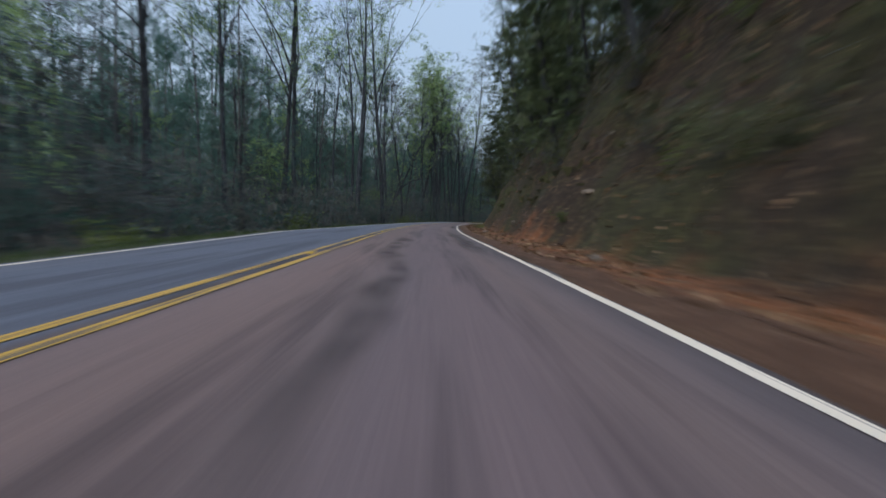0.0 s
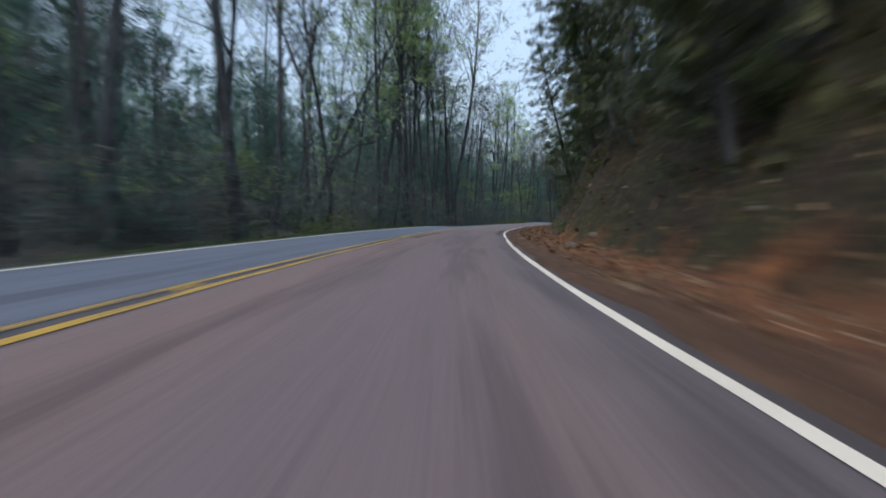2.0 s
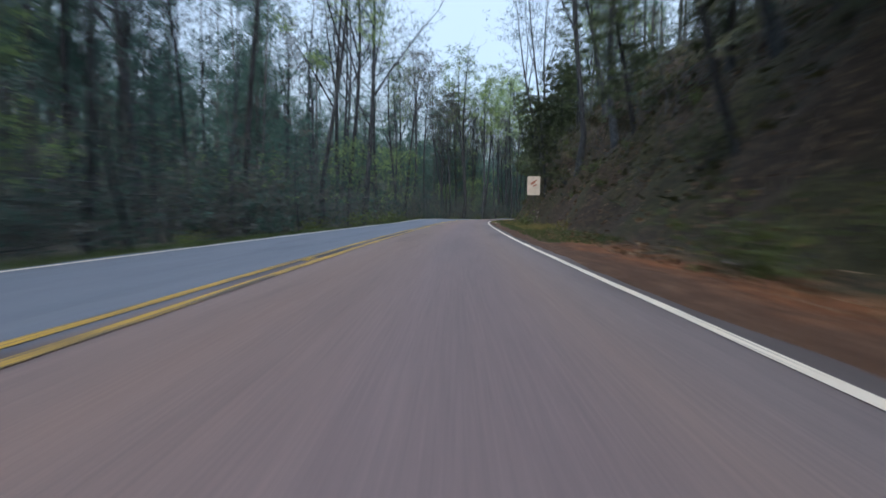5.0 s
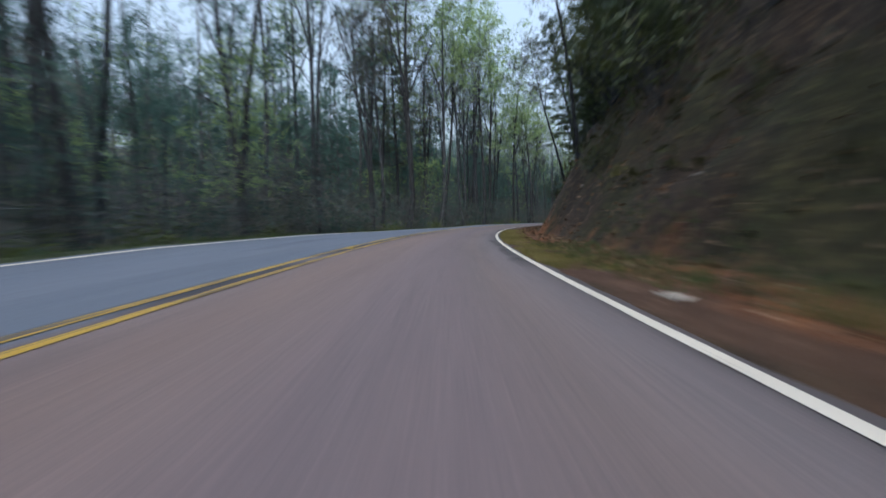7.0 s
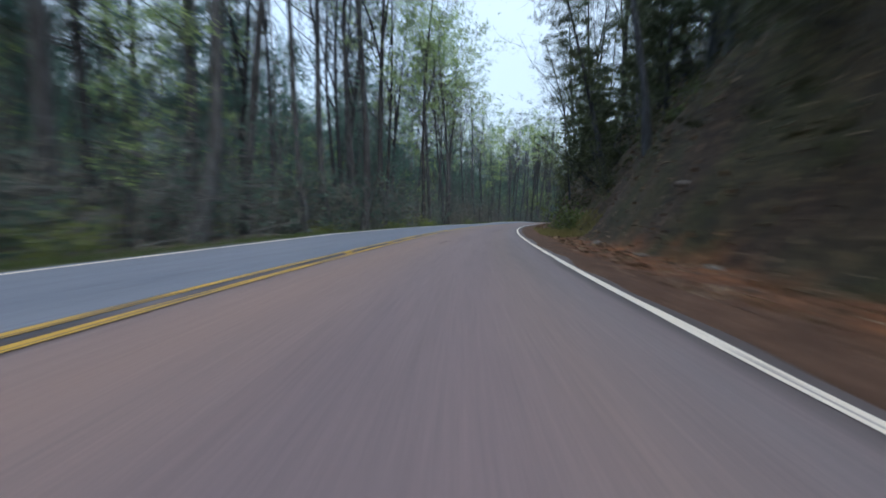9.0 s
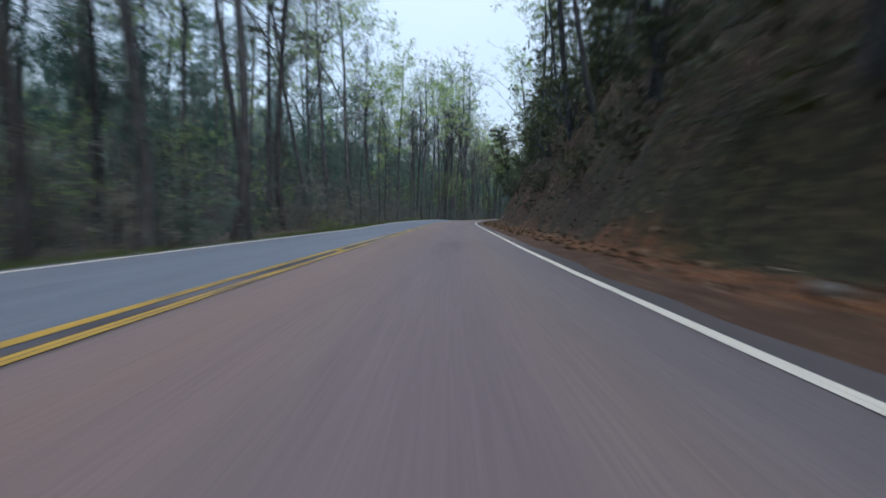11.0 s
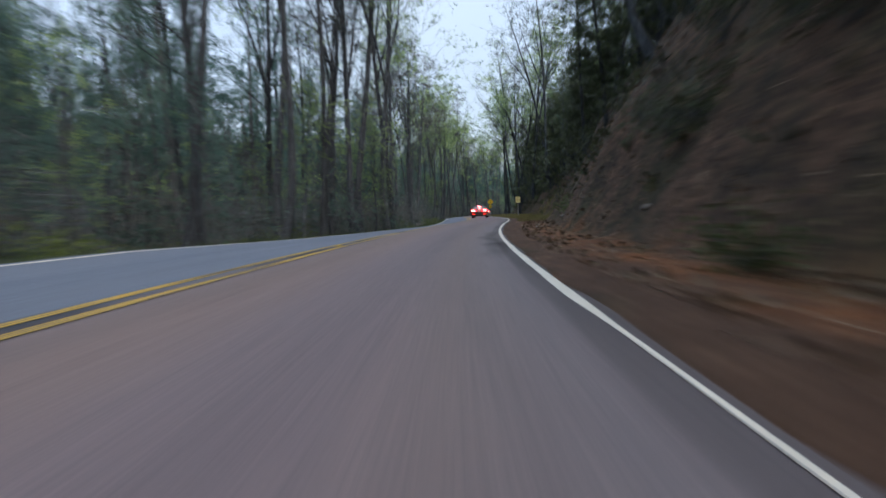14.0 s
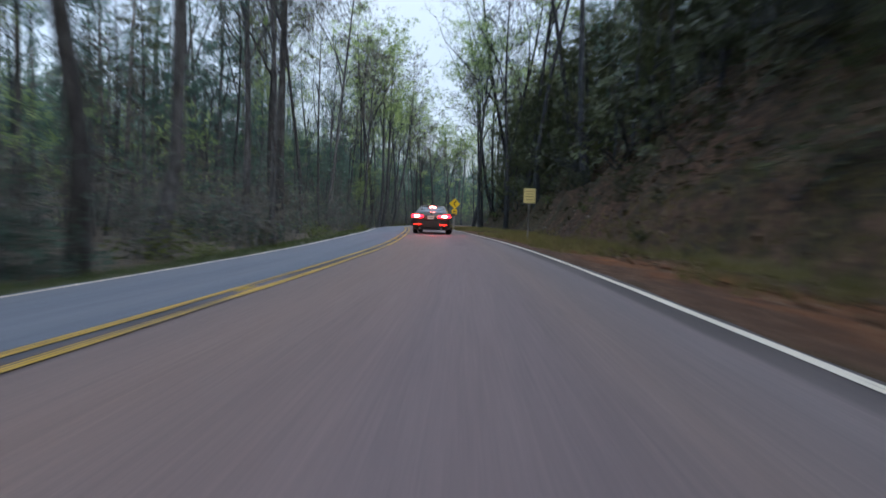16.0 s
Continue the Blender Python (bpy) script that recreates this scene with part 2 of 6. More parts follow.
def asphalt():
    m, t, b = material("asphalt", 0.78)
    grain = noise_of(t, 90.0, 3.0)
    blotch = noise_of(t, 0.5, 4.0, (1.6, 0.25, 1), "UV")
    track = noise_of(t, 1.0, 3.0, (1.1, 0.05, 1), "UV")
    col = ramp(t, grain, [(0.3, (0.125, 0.110, 0.108)), (0.7, (0.250, 0.220, 0.214))])
    col = blend(t, ramp(t, track, [(0.36, (0.6, 0.6, 0.6)), (0.66, (0, 0, 0))]), col, (0.250, 0.208, 0.196))
    worn = node(t, "ShaderNodeMath")
    worn.operation = "MULTIPLY"
    t.links.new(ramp(t, blotch, [(0.60, (0, 0, 0)), (0.72, (1, 1, 1))]), worn.inputs[0])
    worn.inputs[1].default_value = 0.45
    col = blend(t, worn.outputs[0], col, (0.080, 0.073, 0.080))
    # tyre rubber and tar stains, thickest on the first bend
    uv = t.nodes.new("ShaderNodeUVMap")
    sep = t.nodes.new("ShaderNodeSeparateXYZ")
    t.links.new(uv.outputs["UV"], sep.inputs["Vector"])
    along = t.nodes.new("ShaderNodeMapRange")
    t.links.new(sep.outputs["Y"], along.inputs["Value"])
    along.inputs["From Min"].default_value, along.inputs["From Max"].default_value = 0.0, 400.0
    amount = ramp(t, along.outputs["Result"], [(0.0, (0.6, 0.6, 0.6)), (0.10, (0.5, 0.5, 0.5)), (0.17, (0.2, 0.2, 0.2)), (0.24, (0.1, 0.1, 0.1)), (1.0, (0.1, 0.1, 0.1))])
    rubber = node(t, "ShaderNodeMath")
    rubber.operation = "MULTIPLY"
    t.links.new(ramp(t, noise_of(t, 1.0, 5.0, (1.5, 0.085, 1), "UV", 0.65), [(0.50, (0, 0, 0)), (0.60, (1, 1, 1))]), rubber.inputs[0])
    t.links.new(amount, rubber.inputs[1])
    col = blend(t, rubber.outputs[0], col, (0.062, 0.052, 0.056))
    # dark sealed seam under the pair of yellow lines
    seam = t.nodes.new("ShaderNodeMapRange")
    t.links.new(sep.outputs["X"], seam.inputs["Value"])
    seam.inputs["From Min"].default_value, seam.inputs["From Max"].default_value = -1.0, 1.0
    ragged = noise_of(t, 1.0, 4.0, (1, 0.3, 1), "UV")
    joint = node(t, "ShaderNodeMath")
    joint.operation = "MULTIPLY"
    t.links.new(ramp(t, seam.outputs["Result"], [(0.38, (0, 0, 0)), (0.42, (1, 1, 1)), (0.58, (1, 1, 1)), (0.62, (0, 0, 0))]), joint.inputs[0])
    t.links.new(ramp(t, ragged, [(0.36, (0, 0, 0)), (0.56, (0.85, 0.85, 0.85))]), joint.inputs[1])
    col = blend(t, joint.outputs[0], col, (0.038, 0.034, 0.036))
    streak = ramp(t, noise_of(t, 1.0, 4.0, (11.0, 0.22, 1), "UV", 0.7), [(0.32, (0.965, 0.965, 0.965)), (0.68, (1.04, 1.035, 1.03))])
    col = blend(t, 1.0, col, streak, "MULTIPLY")
    aggregate = ramp(t, noise_of(t, 1.0, 3.0, (48.0, 1.4, 1), "UV", 0.7), [(0.32, (0.91, 0.91, 0.92)), (0.68, (1.10, 1.095, 1.08))])
    col = blend(t, 1.0, col, aggregate, "MULTIPLY")
    # the first stretch is darker
    stretch_tone = ramp(t, along.outputs["Result"], [(0.0, (0.72, 0.71, 0.74)), (0.05, (0.74, 0.73, 0.76)), (0.07, (0.85, 0.84, 0.86)), (0.15, (0.82, 0.81, 0.84)), (0.19, (1, 1, 1)), (1.0, (1, 1, 1))])
    col = blend(t, 1.0, col, stretch_tone, "MULTIPLY")
    # near lane warm as under headlights, far lane blue as under the sky, put into the colour; fresh black patching runs
    # outside the white line
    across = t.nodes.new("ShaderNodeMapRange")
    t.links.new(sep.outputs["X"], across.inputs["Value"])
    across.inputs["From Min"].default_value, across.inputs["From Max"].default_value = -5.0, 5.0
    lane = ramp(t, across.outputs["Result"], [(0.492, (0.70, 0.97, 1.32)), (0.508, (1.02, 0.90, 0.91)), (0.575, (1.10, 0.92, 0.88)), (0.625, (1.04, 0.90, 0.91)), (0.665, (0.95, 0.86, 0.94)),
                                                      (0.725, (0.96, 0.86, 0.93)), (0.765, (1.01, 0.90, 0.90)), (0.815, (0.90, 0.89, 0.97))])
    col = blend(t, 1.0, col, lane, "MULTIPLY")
    patched = node(t, "ShaderNodeMath")
    patched.operation = "MULTIPLY"
    t.links.new(ramp(t, across.outputs["Result"], [(0.832, (0, 0, 0)), (0.840, (1, 1, 1))]), patched.inputs[0])
    t.links.new(ramp(t, noise_of(t, 1.0, 4.0, (0.6, 0.12, 1), "UV"), [(0.38, (0.1, 0.1, 0.1)), (0.58, (0.6, 0.6, 0.6))]), patched.inputs[1])
    col = blend(t, patched.outputs[0], col, (0.045, 0.042, 0.042))
    t.links.new(col, b.inputs["Base Color"])
    bumped(t, b, grain, 0.35, 0.006)
    return m


def soil():
    """Forest floor, verge and bank: what grows and lies there changes with the distance from the road and the slope's own patches."""
    m, t, b = material("forest_floor", 0.95)
    uv = t.nodes.new("ShaderNodeUVMap")
    sep = t.nodes.new("ShaderNodeSeparateXYZ")
    t.links.new(uv.outputs["UV"], sep.inputs["Vector"])
    patch = noise_of(t, 0.35, 5.0)
    fine = noise_of(t, 3.4, 9.0, (1, 1, 1.5), rough=0.8)
    litter = ramp(t, fine, [(0.30, (0.005, 0.003, 0.0015)), (0.46, (0.017, 0.011, 0.006)), (0.57, (0.050, 0.033, 0.018)), (0.68, (0.20, 0.135, 0.082))])
    moss = ramp(t, fine, [(0.33, (0.007, 0.008, 0.002)), (0.52, (0.028, 0.029, 0.008)), (0.7, (0.105, 0.102, 0.034))])
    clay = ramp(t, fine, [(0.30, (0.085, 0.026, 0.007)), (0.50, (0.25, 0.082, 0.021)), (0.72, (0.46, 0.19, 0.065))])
    dirt = ramp(t, fine, [(0.30, (0.036, 0.016, 0.008)), (0.52, (0.098, 0.048, 0.027)), (0.72, (0.28, 0.165, 0.10))])
    grass = ramp(t, fine, [(0.3, (0.016, 0.026, 0.010)), (0.5, (0.034, 0.048, 0.018)), (0.7, (0.070, 0.092, 0.036))])
    col = blend(t, ramp(t, patch, [(0.43, (0, 0, 0)), (0.58, (1, 1, 1))]), litter, moss)
    # under the woods across the road lies a paler carpet of last year's leaves
    side = t.nodes.new("ShaderNodeMapRange")
    t.links.new(sep.outputs["X"], side.inputs["Value"])
    side.inputs["From Min"].default_value, side.inputs["From Max"].default_value = -6.0, -4.0
    side.inputs["To Min"].default_value, side.inputs["To Max"].default_value = 1.0, 0.0
    carpet = ramp(t, fine, [(0.30, (0.025, 0.024, 0.021)), (0.50, (0.070, 0.065, 0.055)), (0.70, (0.16, 0.145, 0.12))])
    col = blend(t, side.outputs["Result"], col, carpet)
    # on the last stretch the cut is fresher: brown loam lies open between the moss, high up the bank
    loam = ramp(t, fine, [(0.32, (0.012, 0.006, 0.004)), (0.48, (0.066, 0.034, 0.020)), (0.60, (0.16, 0.088, 0.052)), (0.72, (0.36, 0.235, 0.15))])
    along = t.nodes.new("ShaderNodeMapRange")
    t.links.new(sep.outputs["Y"], along.inputs["Value"])
    along.inputs["From Min"].default_value, along.inputs["From Max"].default_value = 0.0, 400.0
    fresh = ramp(t, along.outputs["Result"], [(0.25, (0, 0, 0)), (0.42, (0.25, 0.25, 0.25)), (0.57, (0.3, 0.3, 0.3)), (0.62, (1, 1, 1)), (0.83, (1, 1, 1)), (0.87, (0.2, 0.2, 0.2))])
    slope = t.nodes.new("ShaderNodeMapRange")
    t.links.new(sep.outputs["X"], slope.inputs["Value"])
    slope.inputs["From Min"].default_value, slope.inputs["From Max"].default_value = 0.0, 20.0
    cut = ramp(t, slope.outputs["Result"], [(0.25, (0, 0, 0)), (0.30, (1, 1, 1)), (0.42, (0.95, 0.95, 0.95)), (0.60, (0.5, 0.5, 0.5)), (0.75, (0.1, 0.1, 0.1))])
    torn = ramp(t, noise_of(t, 0.55, 6.0, rough=0.72), [(0.40, (0.05, 0.05, 0.05)), (0.57, (1, 1, 1))])
    col = blend(t, blend(t, 1.0, blend(t, 1.0, fresh, cut, "MULTIPLY"), torn, "MULTIPLY"), col, loam)
    # bare clay in a ragged band along the foot of the cut, its orange deepened for headlight glow
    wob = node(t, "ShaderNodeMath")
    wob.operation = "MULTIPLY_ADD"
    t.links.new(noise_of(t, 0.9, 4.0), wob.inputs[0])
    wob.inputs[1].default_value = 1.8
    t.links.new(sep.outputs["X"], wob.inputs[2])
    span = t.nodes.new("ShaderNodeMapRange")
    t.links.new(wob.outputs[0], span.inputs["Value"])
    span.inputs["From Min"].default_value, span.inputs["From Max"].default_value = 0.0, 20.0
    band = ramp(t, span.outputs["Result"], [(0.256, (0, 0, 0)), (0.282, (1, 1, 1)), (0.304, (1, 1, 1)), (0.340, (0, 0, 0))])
    headlit_clay = node(t, "ShaderNodeMath")
    headlit_clay.operation = "MULTIPLY"
    t.links.new(band, headlit_clay.inputs[0])
    t.links.new(ramp(t, noise_of(t, 1.1, 5.0, rough=0.7), [(0.36, (0, 0, 0)), (0.62, (0.85, 0.85, 0.85))]), headlit_clay.inputs[1])
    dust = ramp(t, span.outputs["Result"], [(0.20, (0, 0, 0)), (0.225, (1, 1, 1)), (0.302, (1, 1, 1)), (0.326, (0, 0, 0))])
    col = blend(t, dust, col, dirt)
    col = blend(t, headlit_clay.outputs[0], col, clay)
    span2 = t.nodes.new("ShaderNodeMapRange")
    t.links.new(sep.outputs["X"], span2.inputs["Value"])
    span2.inputs["From Min"].default_value, span2.inputs["From Max"].default_value = -8.0, 0.0
    verge = ramp(t, span2.outputs["Result"], [(0.22, (0, 0, 0)), (0.42, (1, 1, 1)), (0.66, (1, 1, 1)), (0.70, (0, 0, 0))])
    col = blend(t, verge, col, grass)
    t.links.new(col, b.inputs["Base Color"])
    bumped(t, b, fine, 0.8, 0.05)
    return m


ASPHALT, SOIL = asphalt(), soil()
def road_paint(name, fresh, pale, bare, worn):
    """Line paint: patchy, split lengthwise by tyres, with the asphalt showing where it has gone."""
    m, t, b = material(name, 0.6)
    col = ramp(t, noise_of(t, 3.0, 5.0), [(0.3, pale), (0.7, fresh)])
    split = noise_of(t, 1.0, 3.0, (38.0, 0.30, 1), "UV", 0.6)
    patch = noise_of(t, 1.0, 5.0, (2.0, 0.55, 1), "UV", 0.7)
    gone = blend(t, 0.5, ramp(t, split, [(0.30, (1, 1, 1)), (0.52, (0, 0, 0))]), ramp(t, patch, [(0.34, (1, 1, 1)), (0.56, (0, 0, 0))]), "ADD")
    cover = ramp(t, gone, [(1.0 - worn - 0.12, (0, 0, 0)), (1.0 - worn + 0.12, (1, 1, 1))])
    col = blend(t, cover, col, bare)
    t.links.new(col, b.inputs["Base Color"])
    bumped(t, b, patch, 0.2, 0.004)
    return m


WHITE_LINE = road_paint("white_line_paint", (0.90, 0.84, 0.73), (0.74, 0.68, 0.58), (0.34, 0.31, 0.28), 0.13)
YELLOW_LINE = road_paint("yellow_line_paint", (0.60, 0.375, 0.05), (0.46, 0.29, 0.05), (0.12, 0.095, 0.07), 0.60)
BARK = spotted("bark", [(0.3, (0.011, 0.014, 0.018)), (0.5, (0.034, 0.043, 0.053)), (0.75, (0.092, 0.112, 0.132))], 3.0, 0.95, stretch=(3, 3, 0.5), bump=0.8, depth=0.03, per_object=0.35)
# bark of the deep woods, paler and greyer so the colour holds distance haze
HAZY_BARK = spotted("hazy_far_bark", [(0.3, (0.042, 0.048, 0.052)), (0.5, (0.090, 0.102, 0.110)), (0.75, (0.18, 0.20, 0.21))], 3.0, 0.95, stretch=(3, 3, 0.5), bump=0.6, depth=0.03, per_object=0.2)
FRESH = [(0.3, (0.16, 0.26, 0.10)), (0.55, (0.26, 0.395, 0.155)), (0.75, (0.36, 0.50, 0.23))]
BUDS = [(0.3, (0.066, 0.074, 0.070)), (0.55, (0.112, 0.122, 0.112)), (0.75, (0.178, 0.190, 0.165))]
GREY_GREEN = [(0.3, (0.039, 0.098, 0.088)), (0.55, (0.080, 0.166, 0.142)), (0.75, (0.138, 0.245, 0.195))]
LEAF = spotted("spring_leaves", [(0.3, (0.080, 0.115, 0.030)), (0.55, (0.14, 0.19, 0.052)), (0.75, (0.22, 0.27, 0.09))], 0.6, 0.6, per_object=0.3, through_light=0.45)
DULL = spotted("dull_green_leaves", [(0.3, (0.060, 0.090, 0.030)), (0.55, (0.105, 0.150, 0.050)), (0.75, (0.16, 0.21, 0.08))], 0.8, 0.7, per_object=0.3, through_light=0.3)
LEAF_TUFT = spotted("spring_leaf_tufts", FRESH, 0.3, 0.6, per_object=0.3, through_light=0.45, lacy=10.0)
BUD_TUFT = spotted("opening_bud_tufts", BUDS, 0.3, 0.7, per_object=0.3, through_light=0.35, lacy=12.0)
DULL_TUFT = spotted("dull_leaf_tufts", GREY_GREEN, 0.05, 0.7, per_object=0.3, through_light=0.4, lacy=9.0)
NEEDLES = [(0.3, (0.030, 0.052, 0.026)), (0.7, (0.080, 0.120, 0.055))]
PINE = spotted("pine_needles", NEEDLES, 0.8, 0.6, per_object=0.25, through_light=0.15, lacy=13.0)
HEMLOCK = spotted("hemlock_needles", [(0.3, (0.026, 0.046, 0.022)), (0.7, (0.072, 0.112, 0.046))], 0.8, 0.55, per_object=0.3, through_light=0.15, lacy=15.0)
DARK_TUFT = spotted("evergreen_leaf_tufts", [(0.3, (0.024, 0.040, 0.015)), (0.7, (0.074, 0.104, 0.034))], 0.8, 0.5, per_object=0.3, through_light=0.1, lacy=13.0)
DARKLEAF = spotted("evergreen_leaves", [(0.3, (0.022, 0.038, 0.015)), (0.7, (0.062, 0.094, 0.034))], 0.8, 0.45, per_object=0.3)
TWIG = spotted("bare_twigs", [(0.3, (0.046, 0.056, 0.063)), (0.7, (0.130, 0.152, 0.166))], 2.0, 0.9, per_object=0.3)


# ================= mesh helpers =================
def mesh_object(name, verts, faces, mat, smooth=False, parent=None, uv=None):
    me = bpy.data.meshes.new(name)
    me.from_pydata([tuple(v) for v in verts], [], [tuple(f) for f in faces])
    if uv is not None:
        layer = me.uv_layers.new(name="UVMap")
        idx = np.empty(len(me.loops), int)
        me.loops.foreach_get("vertex_index", idx)
        layer.data.foreach_set("uv", np.asarray(uv, float)[idx].ravel())
    me.materials.append(mat)
    if smooth:
        me.shade_smooth()
    ob = new(name, me)
    if parent:
        ob.parent = parent
    return ob


def part(name, bm, mat, parent, label=""):
    me = bpy.data.meshes.new(name)
    bm.to_mesh(me)
    bm.free()
    me.materials.append(mat)
    ob = new(name, me)
    ob.parent = parent
    if label:
        ob["label"] = label
    return ob


def sheet(name, ss, us, zfun, mat, drop=0.0, shift=None):
    S, U = np.meshgrid(ss, us, indexing="ij")
    X, Y = plan(S, U)
    Z = zfun(S, U) + drop
    n, k = S.shape
    verts = np.stack([X.ravel(), Y.ravel(), Z.ravel()], 1)
    a = (np.arange(n - 1)[:, None] * k + np.arange(k - 1)).ravel()
    faces = np.stack([a, a + 1, a + k + 1, a + k], 1)
    return mesh_object(name, verts.tolist(), faces[:, ::-1].tolist(), mat, True, uv=np.stack([(U - (shift(S) if shift else 0)).ravel(), S.ravel()], 1))


# ================= ground and road =================
ss = np.r_[-2500, -900, -300, -120, np.arange(S0, S1, 1.0), S1 + 60, S1 + 200, S1 + 700, S1 + 2500]
us = np.r_[-2500, -900, -400, -300, -220, -160, -120, -90, -70, -55, -44, -36, -30, np.arange(-26, -10, 2.0), np.arange(-10, EDGE_L - 0.3, 0.8), EDGE_L - 0.3, EDGE_L, EDGE_L + 0.13, EDGE_L + 0.17,
           EDGE_R - 0.17, EDGE_R - 0.13, EDGE_R, np.arange(3.8, 11, 0.24), np.arange(11, 15, 0.5), np.arange(15.5, 30, 1.5), 33, 38, 45, 55, 68, 85, 110, 145]
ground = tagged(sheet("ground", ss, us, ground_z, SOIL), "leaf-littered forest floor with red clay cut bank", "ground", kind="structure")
ROAD_U = np.r_[EDGE_L - 0.10, EDGE_L, -2, -1, 0, 1, 2, 3, EDGE_R, EDGE_R + 0.04]


def road_surface(s, u):
    return road_z(s, u) - 0.10 * ((u < EDGE_L - 0.01) | (u > EDGE_R + 0.01))


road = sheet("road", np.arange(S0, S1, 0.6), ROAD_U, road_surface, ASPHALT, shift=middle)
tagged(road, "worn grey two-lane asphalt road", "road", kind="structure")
# crumbling edges: the outer rows wander in and out; how much asphalt is left outside the white line, past the usual
EDGE_S = [-60, 3, 13, 23, 33, 43, 62, 72, 82, 124, 134, 146, 156, 166, 176, 186, 230, 238, 248, 258, 268, 278, 298, 312, 480]
EDGE_D = [-.11, -.11, -.09, -.03, -.06, -.06, -.11, -.11, -.07, .03, -.05, -.11, -.11, -.10, -.07, -.05, .12, .12, .08, -.06, -.10, -.11, -.10, -.07, -.05]
for i, vert in enumerate(road.data.vertices):
    k = i % len(ROAD_U)
    if k in (0, 1, len(ROAD_U) - 2, len(ROAD_U) - 1):
        st = S0 + 0.6 * (i // len(ROAD_U))
        w = 0.045 * float(wave(st, 0.0, 3.1, 41 if k < 2 else 42)) + 0.03 * float(wave(st, 0.0, 0.9, 43 if k < 2 else 44))
        w += float(np.interp(st, EDGE_S, EDGE_D)) if k > 1 else 0
        ty, tx = math.cos(heading(st)), math.sin(heading(st))
        vert.co.x += w * ty
        vert.co.y -= w * tx


def line(name, u, width, mat, label, follows=False, worn=()):
    """A painted line with slightly ragged edges; it follows the middle of the road or the edge of the asphalt."""
    s = np.arange(S0, S1, 0.5)
    a = u - width / 2 + 0.006 * wave(s, 0 * s, 1.3, 21) + (middle(s) if follows else 0)
    b = u + width / 2 + 0.006 * wave(s, 0 * s, 1.1, 22) + (middle(s) if follows else 0)
    for s0, s1, left in worn:      # dirt has crept over the line or it has flaked away
        k = np.clip(np.minimum(s - s0, s1 - s) / 0.8, 0, 1) * (1 - left)
        a, b = a + (b - a) * k * 0.75, b - (b - a) * k * 0.25
    U, S = np.stack([a, b], 1), np.stack([s, s], 1)
    X, Y = plan(S, U)
    Z = road_z(S, U) + 0.005
    k = np.arange(len(s) - 1) * 2
    ob = mesh_object(name, np.stack([X.ravel(), Y.ravel(), Z.ravel()], 1).tolist(), np.stack([k + 2, k + 3, k + 1, k], 1).tolist(), mat, uv=np.stack([U.ravel(), S.ravel()], 1))
    return tagged(ob, label, "road marking", kind="structure")


WORN = ((54.9, 56.8, 0.2), (268.8, 276.4, 0.38))
line("edge_line_right", 3.36, 0.09, WHITE_LINE, "white painted edge line beside the bank", worn=WORN)
line("edge_line_left", -3.0, 0.10, WHITE_LINE, "white painted edge line beside the woods")
line("centre_line_near", 0.125, 0.105, YELLOW_LINE, "worn yellow painted centre line, half of a pair", True)
line("centre_line_far", -0.125, 0.105, YELLOW_LINE, "worn yellow painted centre line, half of a pair", True)


# dark sealed patches and rubber on the asphalt: from, to, distance right of the centre, width
def tar():
    m, t, b = material("tar_stain", 0.7)
    b.inputs["Base Color"].default_value = (0.045, 0.040, 0.042, 1)
    uv = t.nodes.new("ShaderNodeUVMap")
    sep = t.nodes.new("ShaderNodeSeparateXYZ")
    t.links.new(uv.outputs["UV"], sep.inputs["Vector"])
    edge = ramp(t, sep.outputs["X"], [(0.0, (0, 0, 0)), (0.35, (1, 1, 1)), (0.65, (1, 1, 1)), (1.0, (0, 0, 0))])
    ends = ramp(t, sep.outputs["Y"], [(0.0, (0, 0, 0)), (0.2, (1, 1, 1)), (0.8, (1, 1, 1)), (1.0, (0, 0, 0))])
    ragged = ramp(t, noise_of(t, 1.6, 6.0, rough=0.7), [(0.30, (0, 0, 0)), (0.62, (0.5, 0.5, 0.5))])
    cover = blend(t, 1.0, blend(t, 1.0, edge, ends, "MULTIPLY"), ragged, "MULTIPLY")
    holed = t.nodes.new("ShaderNodeMixShader")
    t.links.new(cover, holed.inputs["Fac"])
    t.links.new(t.nodes.new("ShaderNodeBsdfTransparent").outputs["BSDF"], holed.inputs[1])
    t.links.new(b.outputs["BSDF"], holed.inputs[2])
    t.links.new(holed.outputs["Shader"], t.nodes["Material Output"].inputs["Surface"])
    return m


